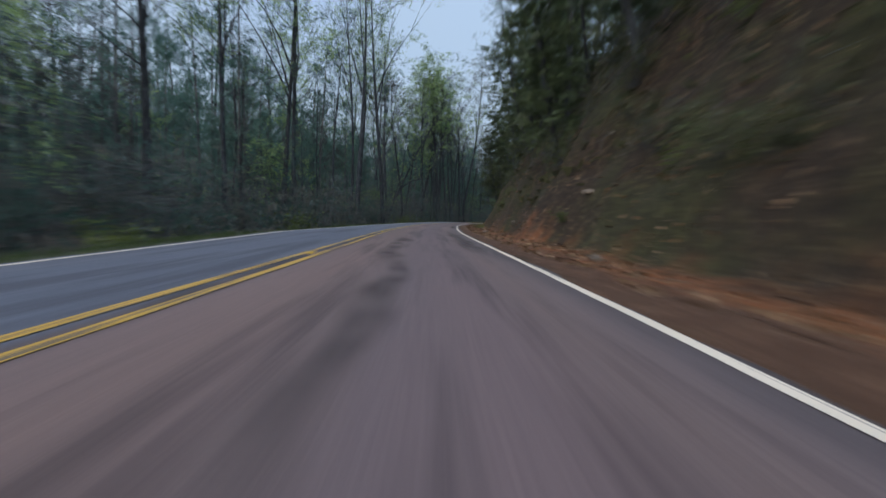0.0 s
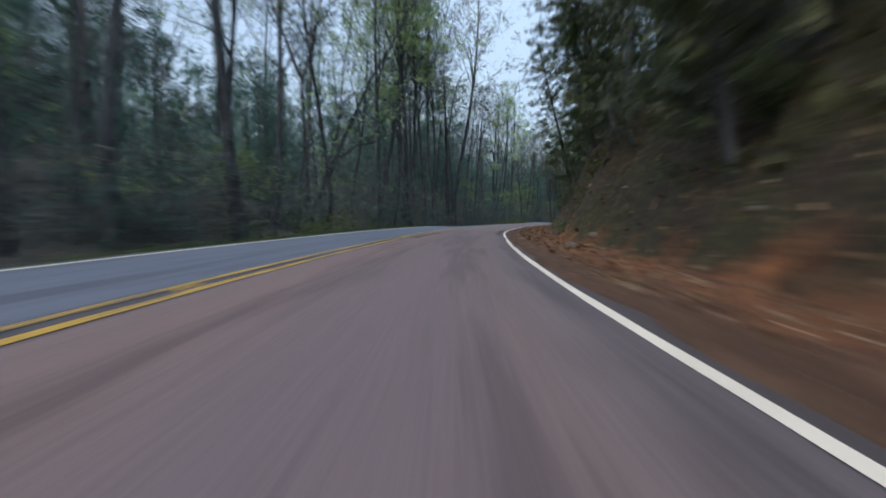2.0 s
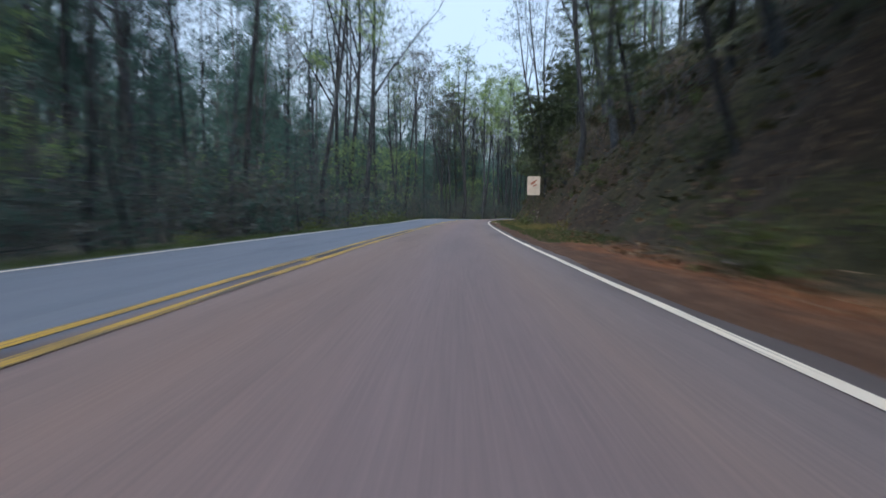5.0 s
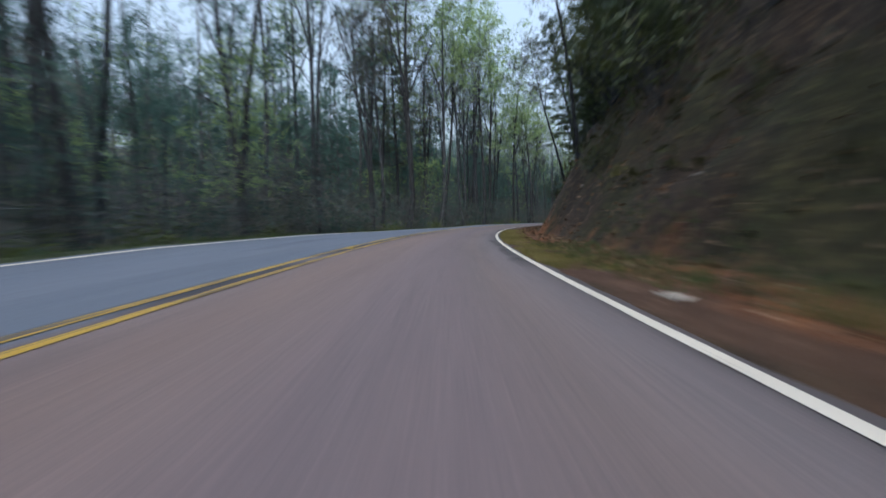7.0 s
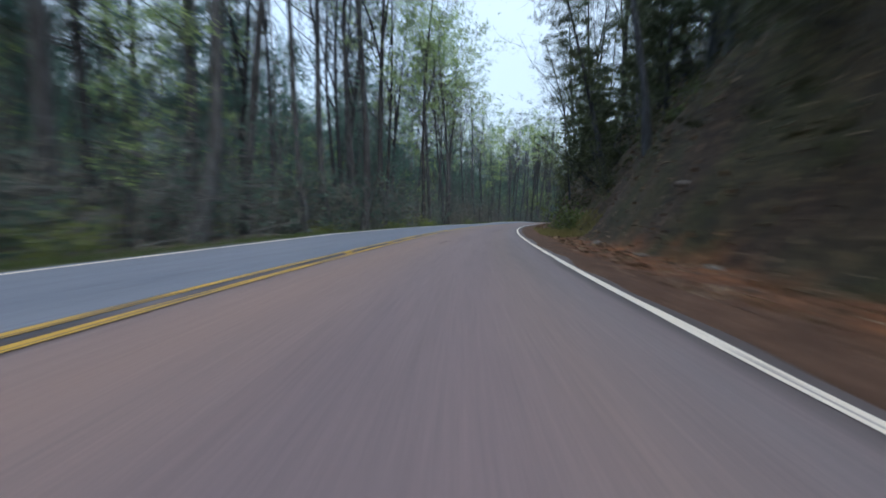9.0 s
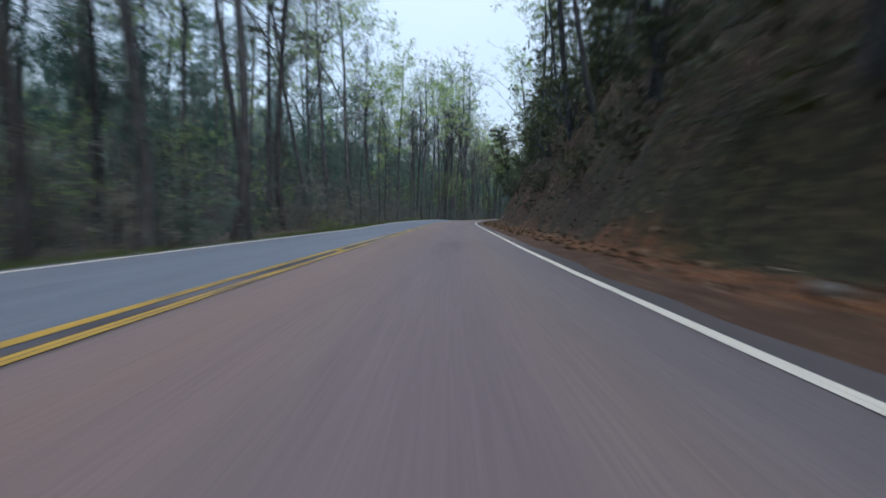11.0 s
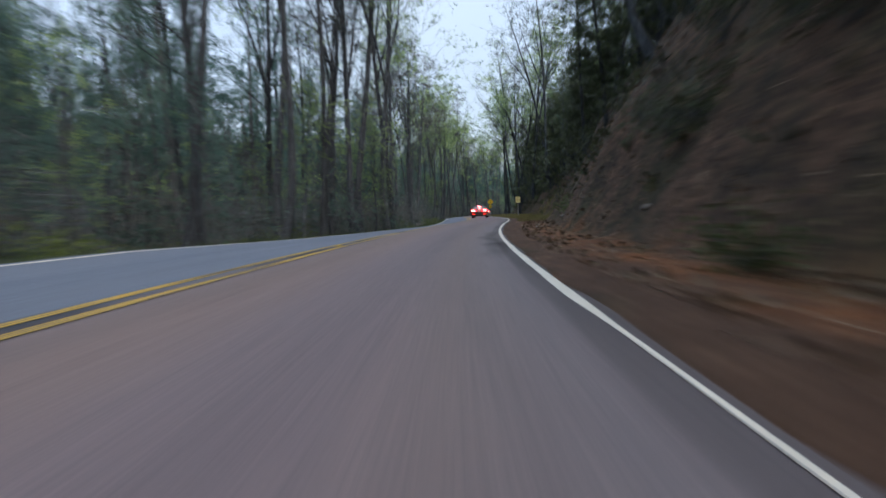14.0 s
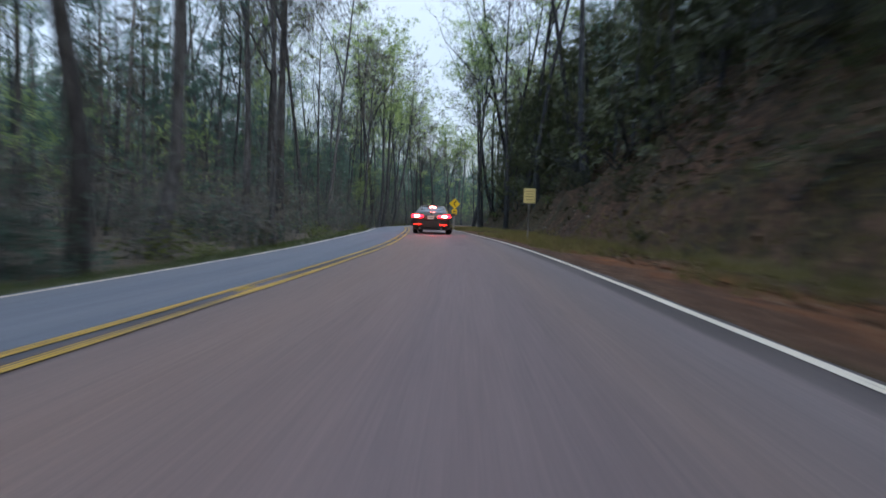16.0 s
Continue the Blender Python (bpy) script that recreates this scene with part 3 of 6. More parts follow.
TAR = tar()
for s0, s1, u, width in ((8, 19, 2.92, 0.6), (29, 42, 3.05, 0.42), (58, 71, 3.10, 0.4), (279.5, 289.0, 3.10, 0.55), (142.5, 152, 3.2, 0.28), (162.5, 172, 3.2, 0.22), (54, 62, 0.5, 0.35), (73.4, 75.5, 2.55, 0.32), (62.6, 65.0, 2.2, 0.2), (187.4, 189.0, 1.1, 0.18), (-0.6, 6.5, 1.55, 0.40), (5, 15, 1.3, 0.5)):
    k = np.linspace(0, 1, 24)
    S, U = np.meshgrid(s0 + (s1 - s0) * k, [-0.5, -0.2, 0.2, 0.5], indexing="ij")
    U = u + U * width * (1 + 0.25 * wave(S, 0 * S, 2.2, 61)) + 0.08 * wave(S, 0 * S, 4.0, 62)
    X, Y = plan(S, U)
    Z = road_z(S, U) + 0.003
    a = (np.arange(23)[:, None] * 4 + np.arange(3)).ravel()
    ob = mesh_object("tar_patch", np.stack([X.ravel(), Y.ravel(), Z.ravel()], 1).tolist(), np.stack([a, a + 4, a + 5, a + 1], 1)[:, ::-1].tolist(), TAR,
                     uv=np.stack([np.tile([0, 0.3, 0.7, 1.0], 24), np.repeat(k, 4)], 1))
    tagged(ob, "dark tar and rubber stain on the asphalt", "road stain", kind="structure")


# ================= plants =================
class Shape:
    """Collects vertices and faces of one mesh."""

    def __init__(self):
        self.v, self.f = [], []

    def tube(self, points, radii, sides=6):
        base = len(self.v)
        points = [Vector(p) for p in points]
        for i, (p, r) in enumerate(zip(points, radii)):
            d = (points[min(i + 1, len(points) - 1)] - points[max(i - 1, 0)])
            d = d.normalized() if d.length > 1e-6 else Vector((0, 0, 1))
            a = d.orthogonal().normalized() if abs(d.z) < 0.9 else (Vector((1, 0, 0)) - d * d.x).normalized()
            b = d.cross(a)
            for k in range(sides):
                q = 2 * math.pi * k / sides
                self.v.append(tuple(p + a * (r * math.cos(q)) + b * (r * math.sin(q))))
        for i in range(len(points) - 1):
            for k in range(sides):
                m = (k + 1) % sides
                self.f.append((base + i * sides + k, base + i * sides + m, base + (i + 1) * sides + m, base + (i + 1) * sides + k))

    def leaf(self, p, size, rng, flat=0.0, long=1.5):
        """A small pointed leaf, as two triangles folded along its rib."""
        a = Vector((rng.gauss(0, 1), rng.gauss(0, 1), rng.gauss(0, 1) * (1 - flat))).normalized()
        b = a.orthogonal().normalized()
        b = (b * math.cos(q) + a.cross(b) * math.sin(q)) if (q := rng.uniform(0, 6.28)) else b
        n, p = len(self.v), Vector(p)
        w, h = size * 0.5, size * long * 0.5
        self.v += [tuple(p - a * h), tuple(p + b * w), tuple(p + a * h), tuple(p - b * w)]
        self.f += [(n, n + 1, n + 2), (n, n + 2, n + 3)]

    def fleck(self, p, size, rng):
        """A leaf seen from afar: one triangle."""
        n = len(self.v)
        for _ in range(3):
            self.v.append((p[0] + rng.gauss(0, size * 0.5), p[1] + rng.gauss(0, size * 0.5), p[2] + rng.gauss(0, size * 0.5)))
        self.f.append((n, n + 1, n + 2))

    def strip(self, p, q, width, rng):
        """A thin twig as one narrow triangle."""
        p, q = Vector(p), Vector(q)
        side = (q - p).cross(Vector((rng.gauss(0, 1), rng.gauss(0, 1), rng.gauss(0, 1))))
        side = side.normalized() * width / 2 if side.length > 1e-6 else Vector((width / 2, 0, 0))
        n = len(self.v)
        self.v += [tuple(p - side), tuple(p + side), tuple(q)]
        self.f.append((n, n + 1, n + 2))

    def mesh(self, name, mat, smooth=False):
        me = bpy.data.meshes.new(name)
        me.from_pydata(self.v, [], self.f)
        me.materials.append(mat)
        if smooth:
            me.shade_smooth()
        return me


def bent(start, direction, length, steps, rng, wander=0.12, rise=0.0):
    """Points along a limb that wanders and rises."""
    pts, d, p = [Vector(start)], Vector(direction).normalized(), Vector(start)
    for _ in range(steps):
        d = (d + Vector((rng.gauss(0, wander), rng.gauss(0, wander), rng.gauss(0, wander) + rise))).normalized()
        p = p + d * (length / steps)
        pts.append(p.copy())
    return pts


def grow(rng, h, r, wood, crown, crown_base=0.35, limbs=20, leaves=500, leaf=0.2, spread=0.2, lean=(0, 0), twigs=3, up=0.6):
    """A broad-leaved tree: trunk, limbs, boughs and twigs into wood, leaves into crown."""
    trunk = [Vector((0, 0, -0.4))]
    dx, dy = lean
    wx, wy = rng.uniform(0, 6.28), rng.uniform(0, 6.28)
    n = 9
    for i in range(1, n + 1):
        z = h * i / n
        k = i / n
        trunk.append(Vector((dx * k * h + 0.02 * h * math.sin(wx + 4 * k), dy * k * h + 0.012 * h * math.sin(wy + 5 * k), z)))
    radii = [r * 1.5] + [r * (1 - i / n) ** 0.8 + 0.015 for i in range(1, n + 1)]
    wood.tube(trunk, radii, 7)
    tips = []
    for i in range(limbs):
        k = crown_base + (0.97 - crown_base) * (i + rng.random()) / limbs
        j = min(int(k * n), n - 1)
        start = trunk[j].lerp(trunk[j + 1], k * n - j)
        a = i * 2.4 + rng.uniform(-0.5, 0.5)
        e = rng.uniform(0.25, 0.9) * up + 0.25
        length = h * spread * rng.uniform(0.6, 1.25) * (1.15 - 0.75 * (k - crown_base) / (1 - crown_base))
        d = Vector((math.cos(a) * math.cos(e), math.sin(a) * math.cos(e), math.sin(e)))
        rr = r * 0.32 * (1 - k * 0.7)
        if i in (2, 5):          # the stem forks
            d, length, rr = Vector((math.cos(a) * 0.4, math.sin(a) * 0.4, 1)), h * (1 - k) * 0.8, r * 0.5
        pts = bent(start, d, length, 4, rng, 0.13, 0.08)
        wood.tube(pts, [rr, rr * 0.75, rr * 0.5, rr * 0.3, 0.008], 3)
        for m in range(4):
            q = pts[1 + min(m, 3)]
            sub = bent(q, (pts[-1] - pts[0]).normalized() + Vector((rng.gauss(0, 0.6), rng.gauss(0, 0.6), rng.gauss(0.15, 0.4))), length * rng.uniform(0.3, 0.55), 2, rng, 0.2, 0.1)
            wood.strip(sub[0], sub[1] + (sub[1] - sub[0]) * 0.2, rr * 0.6, rng)
            wood.strip(sub[1], sub[2], rr * 0.4, rng)
            for _ in range(twigs):
                o = sub[1].lerp(sub[2], rng.random())
                t = o + Vector((rng.gauss(0, 1), rng.gauss(0, 1), rng.gauss(0.4, 0.7))).normalized() * rng.uniform(0.4, 1.1) * length * 0.22
                wood.strip(o, t, 0.028, rng)
                tips.append((o, t))
    for o, t in tips[::2]:         # finest twigs
        wood.strip(o.lerp(t, 0.5), t + Vector((rng.gauss(0, 1), rng.gauss(0, 1), rng.gauss(0.2, 0.8))) * 0.45, 0.016, rng)
    for _ in range(leaves // 8):   # leaves hang in tufts about the twigs
        o, t = rng.choice(tips)
        c = o.lerp(t, rng.uniform(0.3, 1.15))
        for _ in range(8):
            p = c + Vector((rng.gauss(0, 1), rng.gauss(0, 1), rng.gauss(0, 0.7))) * 0.34
            crown.fleck(p, leaf * rng.uniform(0.6, 1.4), rng)


def grow_pine(rng, h, r, wood, crown, base=0.45, whorls=13, sprays=9, droop=0.0, cone=1.0):
    """A pine or hemlock: level limbs in whorls, each with flat sprays of needles."""
    wood.tube([(0, 0, -0.4), (0.1, 0, h * 0.3), (0.05, 0.1, h * 0.65), (0, 0, h)], [r * 1.3, r, r * 0.6, 0.03], 7)
    for i in range(whorls):
        k = base + (0.98 - base) * i / (whorls - 1)
        for j in range(5):
            a = j * 1.257 + i * 0.7 + rng.uniform(-0.3, 0.3)
            length = h * 0.2 * (1 - cone + cone * (1.05 - k) / (1.05 - base)) * rng.uniform(0.45, 1.25) * (1.0 if k < 0.9 else 0.6) + 0.3
            pts = bent((0, 0, k * h + rng.uniform(-0.3, 0.3)), (math.cos(a), math.sin(a), 0.15 - droop), length, 3, rng, 0.08, 0.05 - droop * 0.2)
            wood.tube(pts, [r * 0.16, r * 0.1, r * 0.06, 0.006], 3)
            for m in range(sprays):
                f = rng.uniform(0.3, 1.05)
                q = pts[0].lerp(pts[-1], f) + Vector((rng.gauss(0, 0.14), rng.gauss(0, 0.14), rng.gauss(0, 0.08))) * (1 + length * 0.3)
                for _ in range(3):
                    crown.leaf(q + Vector((rng.gauss(0, 0.12), rng.gauss(0, 0.12), rng.gauss(0, 0.06))), rng.uniform(0.22, 0.42), rng, 0.7, 2.0)


def thing_at(name, parts, m, label, category, group):
    """An Empty at the base with a mesh for each part."""
    root = new(name)
    root.matrix_world = m
    for pname, me in parts:
        ob = new(pname, me)
        ob.parent = root
    return tagged(root, label, category, group)


rng = random.Random(11)
KINDS = []                       # (parts, label) of each kind of tree
for i in range(9):
    wood, crown = Shape(), Shape()
    h = rng.uniform(20, 29)
    state = i % 3                # fresh leaf, opening buds, bare
    grow(rng, h, rng.uniform(0.13, 0.25), wood, crown, rng.uniform(0.25, 0.55), 24, (2900, 2000, 500)[state], (0.36, 0.30, 0.30)[state], (0.23, 0.20, 0.20)[state],
         (rng.uniform(-.04, .04), rng.uniform(-.04, .04)), (5, 7, 8)[state], 0.75)
    KINDS.append(([("trunk", wood.mesh("hardwood_trunk", BARK, True)), ("crown", crown.mesh("hardwood_crown", (LEAF_TUFT, BUD_TUFT, DULL_TUFT)[state]))],
                  ("tall hardwood with fresh yellow-green spring leaves", "tall hardwood in grey-brown opening bud", "tall slender hardwood with bare grey branches")[state]))
PINES = []
for i in range(3):
    wood, crown = Shape(), Shape()
    grow_pine(rng, rng.uniform(19, 27), rng.uniform(0.16, 0.24), wood, crown, (0.5, 0.3, 0.42)[i], 13, 8, 0.0, 0.6)
    PINES.append(([("trunk", wood.mesh("pine_trunk", BARK, True)), ("crown", crown.mesh("pine_crown", PINE))], "tall pine with dark green layered needle sprays"))
HEMLOCKS = []
for i in range(2):
    wood, crown = Shape(), Shape()
    grow_pine(rng, 10.0 + 3 * i, 0.13, wood, crown, 0.15, 13, 10, 0.08, 0.35)
    HEMLOCKS.append(([("trunk", wood.mesh("hemlock_trunk", BARK, True)), ("crown", crown.mesh("hemlock_crown", HEMLOCK))], "dark broad evergreen tree on the bank"))
SAPLINGS = []
for i in range(5):
    wood, crown = Shape(), Shape()
    h = rng.uniform(7, 15)
    grow(rng, h, rng.uniform(0.04, 0.08), wood, crown, 0.15, 15, 800 if i < 2 else 300, 0.22, 0.26, (rng.uniform(-.1, .1), rng.uniform(-.1, .1)), 5)
    SAPLINGS.append(([("trunk", wood.mesh("sapling_trunk", BARK, True)), ("crown", crown.mesh("sapling_crown", DULL_TUFT if i else LEAF_TUFT))],
                     "thin young tree in light green leaf" if i < 2 else "thin young tree with mostly bare twigs"))


def set_tree(kind, s, u, turn, size, name="tree", group="roadside trees", tilt=(0, 0)):
    p = on_ground(s, u)
    m = Matrix.Translation(p) @ pose(0, 0, 0, tilt[0], tilt[1], turn) @ Matrix.Scale(size, 4)
    if name == "tree" and kind in PINES:
        name = "pine_tree"
    return thing_at(name, kind[0], m, kind[1], "tree", group)


class Spacing:
    """Keeps planted places apart."""

    def __init__(self):
        self.cells = {}

    def free(self, s, u, gap):
        i, j = int(s // 4), int(u // 4)
        near = [q for a in (-1, 0, 1) for b in (-1, 0, 1) for q in self.cells.get((i + a, j + b), ())]
        if any((s - a) ** 2 + (u - b) ** 2 < gap * gap for a, b in near):
            return False
        self.cells.setdefault((i, j), []).append((s, u))
        return True


planted = Spacing()
# trees that stand out along the woods: station, distance left of the centre, size
MARKED = [(41, 11.6, 1.0), (68, 13.6, 1.0), (90, 8.7, .95), (94, 11.2, 1.0), (101, 16, 1.0), (119, 15, 1.0), (149, 18, 1.0), (155, 15, .9),
          (178, 8.6, 1.0), (184, 12, 1.0), (188, 10, 1.05), (196, 11.7, 1.0), (214, 11.4, .9), (223, 16, 1.0), (245, 17.5, 1.05), (290, 16, 1.0), (291, 8.2, .95),
          (306, 7.4, 1.0), (309, 9.2, 1.0), (311, 15, 1.0), (325, 8.8, 1.0), (333, 7, 1.05), (336, 7.6, 1.0), (348, 9, 1.0),
          (374, 8, 1.0), (380, 7.4, .95), (385, 9.5, 1.0), (391, 7.8, .9), (397, 9, 1.0), (403, 8, 1.0), (388, 13, 1.05), (378, 14, 1.0), (410, 9, 1.0)]
for s, d, size in MARKED:
    planted.free(s, -d, 0.5)
    set_tree(KINDS[rng.randrange(9)], s, -d, rng.uniform(0, 360), size * rng.uniform(0.95, 1.1), tilt=(rng.uniform(-2, 2), rng.uniform(-2, 2)))
# tall trees in leaf that close the view at the bends (right of the road where positive)
ENDS = [(57, -13), (59, -7.5), (72, -9.5), (86, -14), (89, -7.4), (104, -15), (97, -11), (112, -9), (130, -7.6), (143, -9.5), (150, -8.6), (158, -8), (168, -9), (176, -14), (181, -7.2), (186, -13),
        (205, -8), (212, -9.5), (220, -9), (230, -7.8), (238, -8), (247, -9.2), (257, -9.5), (240, -12), (235, -7.2), (259, -12), (260, -7.4), (274, -10), (276, -7.4), (294, -11), (296, -7.2),
        (303, -7.4), (318, -11), (319, -7.4), (335, -9.5), (355, -8), (350, -11), (363, -9), (408, -7), (414, -8), (420, -6.5), (417, -12), (424, -9), (412, -17), (405, -13), (399, -16), (84, -7.8), (93, -7.4), (80, -8.8), (100, -7.6), (197, -9), (191, -7.4), (200, -7.2), (425, -8), (431, -7.2), (437, -6.8), (441, -9), (432, -11)]
OPEN = ((36, 58), (76, 106), (134, 182), (300, 338))       # stretches where the sky shows through bare crowns
for i, (s, u) in enumerate(ENDS):
    planted.free(s, u, 0.5)
    kind = (0, 3, 1, 6, 0, 4, 3, 2, 6, 7)[i % 10]
    if any(a < s < b for a, b in OPEN if a != 76):
        kind = (2, 5, 8, 1)[i % 4]
    set_tree(KINDS[kind], s, u, i * 67, rng.uniform(0.9, 1.12), tilt=(rng.gauss(0, 3), rng.gauss(0, 3)))
count = len(MARKED) + len(ENDS)
while count < 185:
    s, d = rng.uniform(0, 420), 7.2 + 24 * rng.random() ** 1.3
    if not planted.free(s, -d, 2.3):
        continue
    kind = rng.choice(PINES) if rng.random() < (0.28 if 130 < s < 200 else 0.10) else rng.choice(KINDS)
    if any(a < s < b for a, b in OPEN):
        kind = KINDS[2 + 3 * rng.randrange(3)]
    set_tree(kind, s, -d, rng.uniform(0, 360), rng.uniform(0.75, 1.15), tilt=(rng.gauss(0, 2), rng.gauss(0, 2)))
    count += 1
for s, u in ((224, 9.5), (232, 8.8), (238, 10), (245, 9), (252, 9.6), (84, 10), (112, 10.5), (341, 11.5), (352, 10.5), (364, 11), (336, 10.2), (345, 9.8), (358, 9.8), (373, 9.6), (381, 9.2), (389, 9.8), (396, 9.2), (404, 10), (411, 8.5), (418, 7.5), (131, 9), (147, 8.8), (163, 9), (229, 11), (248, 11.5), (30, 11), (37, 10.4), (44, 11.4), (52, 11.6), (196, 10.5), (202, 11.5), (314, 12.2), (320, 14.5), (327, 12.6)):
    planted.free(s, u, 0.5)
    set_tree(KINDS[(2, 5, 8)[int(s) % 3] if s < 330 else (0, 5, 4, 3, 8)[int(s) % 5]], s, u, s * 51, rng.uniform(0.75, 0.95) if s < 330 else rng.uniform(0.85, 1.05), group="trees above the bank", tilt=(rng.gauss(0, 6), rng.gauss(0, 6)))
# the tallest trees, close to the road where it turns out of sight
for i, (s, u, k, size) in enumerate(((84, -6.9, 1, 1.2), (92, -7.1, 2, 1.25), (101, -7.3, 4, 1.2), (208, -7.0, 0, 1.25), (216, -7.6, 3, 1.2), (225, -7.2, 6, 1.2), (300, -6.9, 2, 1.2), (308, -7.4, 5, 1.15), (316, -7.1, 8, 1.2),
                                    (366, -6.6, 1, 1.0), (373, -7.1, 3, 1.0), (350, 8.4, 4, 0.8), (357, 7.0, 0, 0.8), (363, 7.6, 1, 0.9), (371, 6.8, 3, 0.85))):
    set_tree(KINDS[k], s, u, i * 83, size, tilt=(rng.gauss(0, 3), rng.gauss(0, 3)), group="roadside trees" if u < 0 else "trees above the bank")
# the dark slope behind the signs
for i, (s, u) in enumerate(((366, 13), (372, 11.5), (378, 14), (384, 12), (390, 14.5), (396, 12.5), (403, 14), (362, 16), (375, 17), (388, 18))):
    set_tree(HEMLOCKS[i % 2], s, u, i * 53, rng.uniform(1.0, 1.35), "hemlock_tree", group="trees above the bank", tilt=(rng.gauss(0, 4), rng.gauss(0, 4)))
# the lone layered pine over the far bend
set_tree(PINES[0], 223, -28.7, 40, 1.45)


def leaning_tree():
    """Several stems from one foot: one upright and forked, one leaning far over, with a long arching limb."""
    wood, crown = Shape(), Shape()
    r = random.Random(9)
    stems = [([(0, 0, -0.4), (0.1, 0, 3), (-0.2, 0.2, 7), (-0.4, 0.2, 11), (-0.7, 0.3, 14.5)], 0.26),
             ([(-0.7, 0.3, 13.2), (-1.8, 0.2, 16), (-3.2, 0.1, 19.5), (-4.0, 0, 23)], 0.12),
             ([(-0.6, 0.3, 12.5), (0.3, 0.4, 15.5), (0.9, 0.6, 19), (1.3, 0.5, 23)], 0.12),
             ([(0.1, 0, -0.4), (0.8, 0, 2.5), (2.0, 0.2, 5.5), (3.6, 0.3, 9), (5.2, 0.4, 12.5), (7.6, 0.5, 16.5), (9.6, 0.5, 20)], 0.24),
             ([(1.6, 0.1, 4.4), (2.8, 0.0, 6.4), (4.4, -0.1, 7.4), (6.0, -0.2, 7.7), (7.2, -0.2, 8.6), (8.2, -0.3, 10.5), (8.8, -0.3, 13)], 0.13),
             ([(0.4, 0, 1.2), (1.2, 0.3, 4), (2.6, 0.5, 9), (3.0, 0.6, 14), (3.8, 0.8, 19)], 0.13)]
    tips = []
    for pts, rad in stems:
        n = len(pts)
        wood.tube(pts, [rad * (1 - 0.85 * i / (n - 1)) + 0.01 for i in range(n)], 8)
        for i in range(1, n):
            for _ in range(5):
                o = Vector(pts[i - 1]).lerp(Vector(pts[i]), r.random())
                if o.z < 5:
                    continue
                b = bent(o, (r.gauss(0, 1), r.gauss(0, 1), 0.9), r.uniform(1.2, 3.2), 3, r, 0.2, 0.05)
                wood.tube(b, [0.04, 0.03, 0.018, 0.005], 4)
                for _ in range(7):
                    q = b[r.randrange(1, 4)]
                    t = q + Vector((r.gauss(0, 1), r.gauss(0, 1), r.gauss(0.4, 0.7))) * 0.7
                    wood.strip(q, t, 0.03, r)
                    tips.append((q, t))
    for _ in range(900):
        o, t = r.choice(tips)
        crown.fleck(o.lerp(t, r.uniform(0.3, 1.2)) + Vector((r.gauss(0, .2), r.gauss(0, .2), r.gauss(0, .2))), 0.30, r)
    return [("trunk", wood.mesh("leaning_trunk", BARK, True)), ("crown", crown.mesh("leaning_crown", LEAF_TUFT))]


thing_at("tree", leaning_tree(), Matrix.Translation(on_ground(78, -14.3)) @ pose(0, 0, 0, 0, 0, -12), "many-stemmed leaning hardwood with a long arching limb", "tree", "roadside trees")
# a small spreading tree in bright leaf at the edge of the woods
wood, crown = Shape(), Shape()
grow(random.Random(4), 4.3, 0.05, wood, crown, 0.42, 13, 900, 0.22, 0.5, (0.02, 0.0), 5, 0.15)
thing_at("small_tree", [("trunk", wood.mesh("small_trunk", BARK, True)), ("crown", crown.mesh("small_crown", LEAF_TUFT))], Matrix.Translation(on_ground(62.8, -9.8)), "small spreading tree in bright green leaf", "tree", "young roadside trees")
# young trees at the edge of the woods
count = 0
while count < 130:
    s, d = rng.uniform(5, 410), 6.4 + 20 * rng.random() ** 1.3
    if planted.free(s, -d, 1.2):
        set_tree(rng.choice(SAPLINGS), s, -d, rng.uniform(0, 360), rng.uniform(0.7, 1.2), "young_tree", "young roadside trees", (rng.gauss(0, 4), rng.gauss(0, 4)))
        count += 1
# trees on the bank and the hill above it
count = 0
while count < 90:
    s, d = rng.uniform(5, 430), 3.5 + 20 * rng.random() ** 1.3
    toe = float(np.interp(s, TOE_S, TOE_U))
    if planted.free(s, toe + d, 2.4):
        q = rng.random()
        kind = rng.choice(PINES) if q < 0.16 else rng.choice(KINDS)
        set_tree(kind, s, toe + d, rng.uniform(0, 360), rng.uniform(0.5, 0.9), group="trees above the bank", tilt=(rng.gauss(0, 5), rng.gauss(0, 5)))
        count += 1


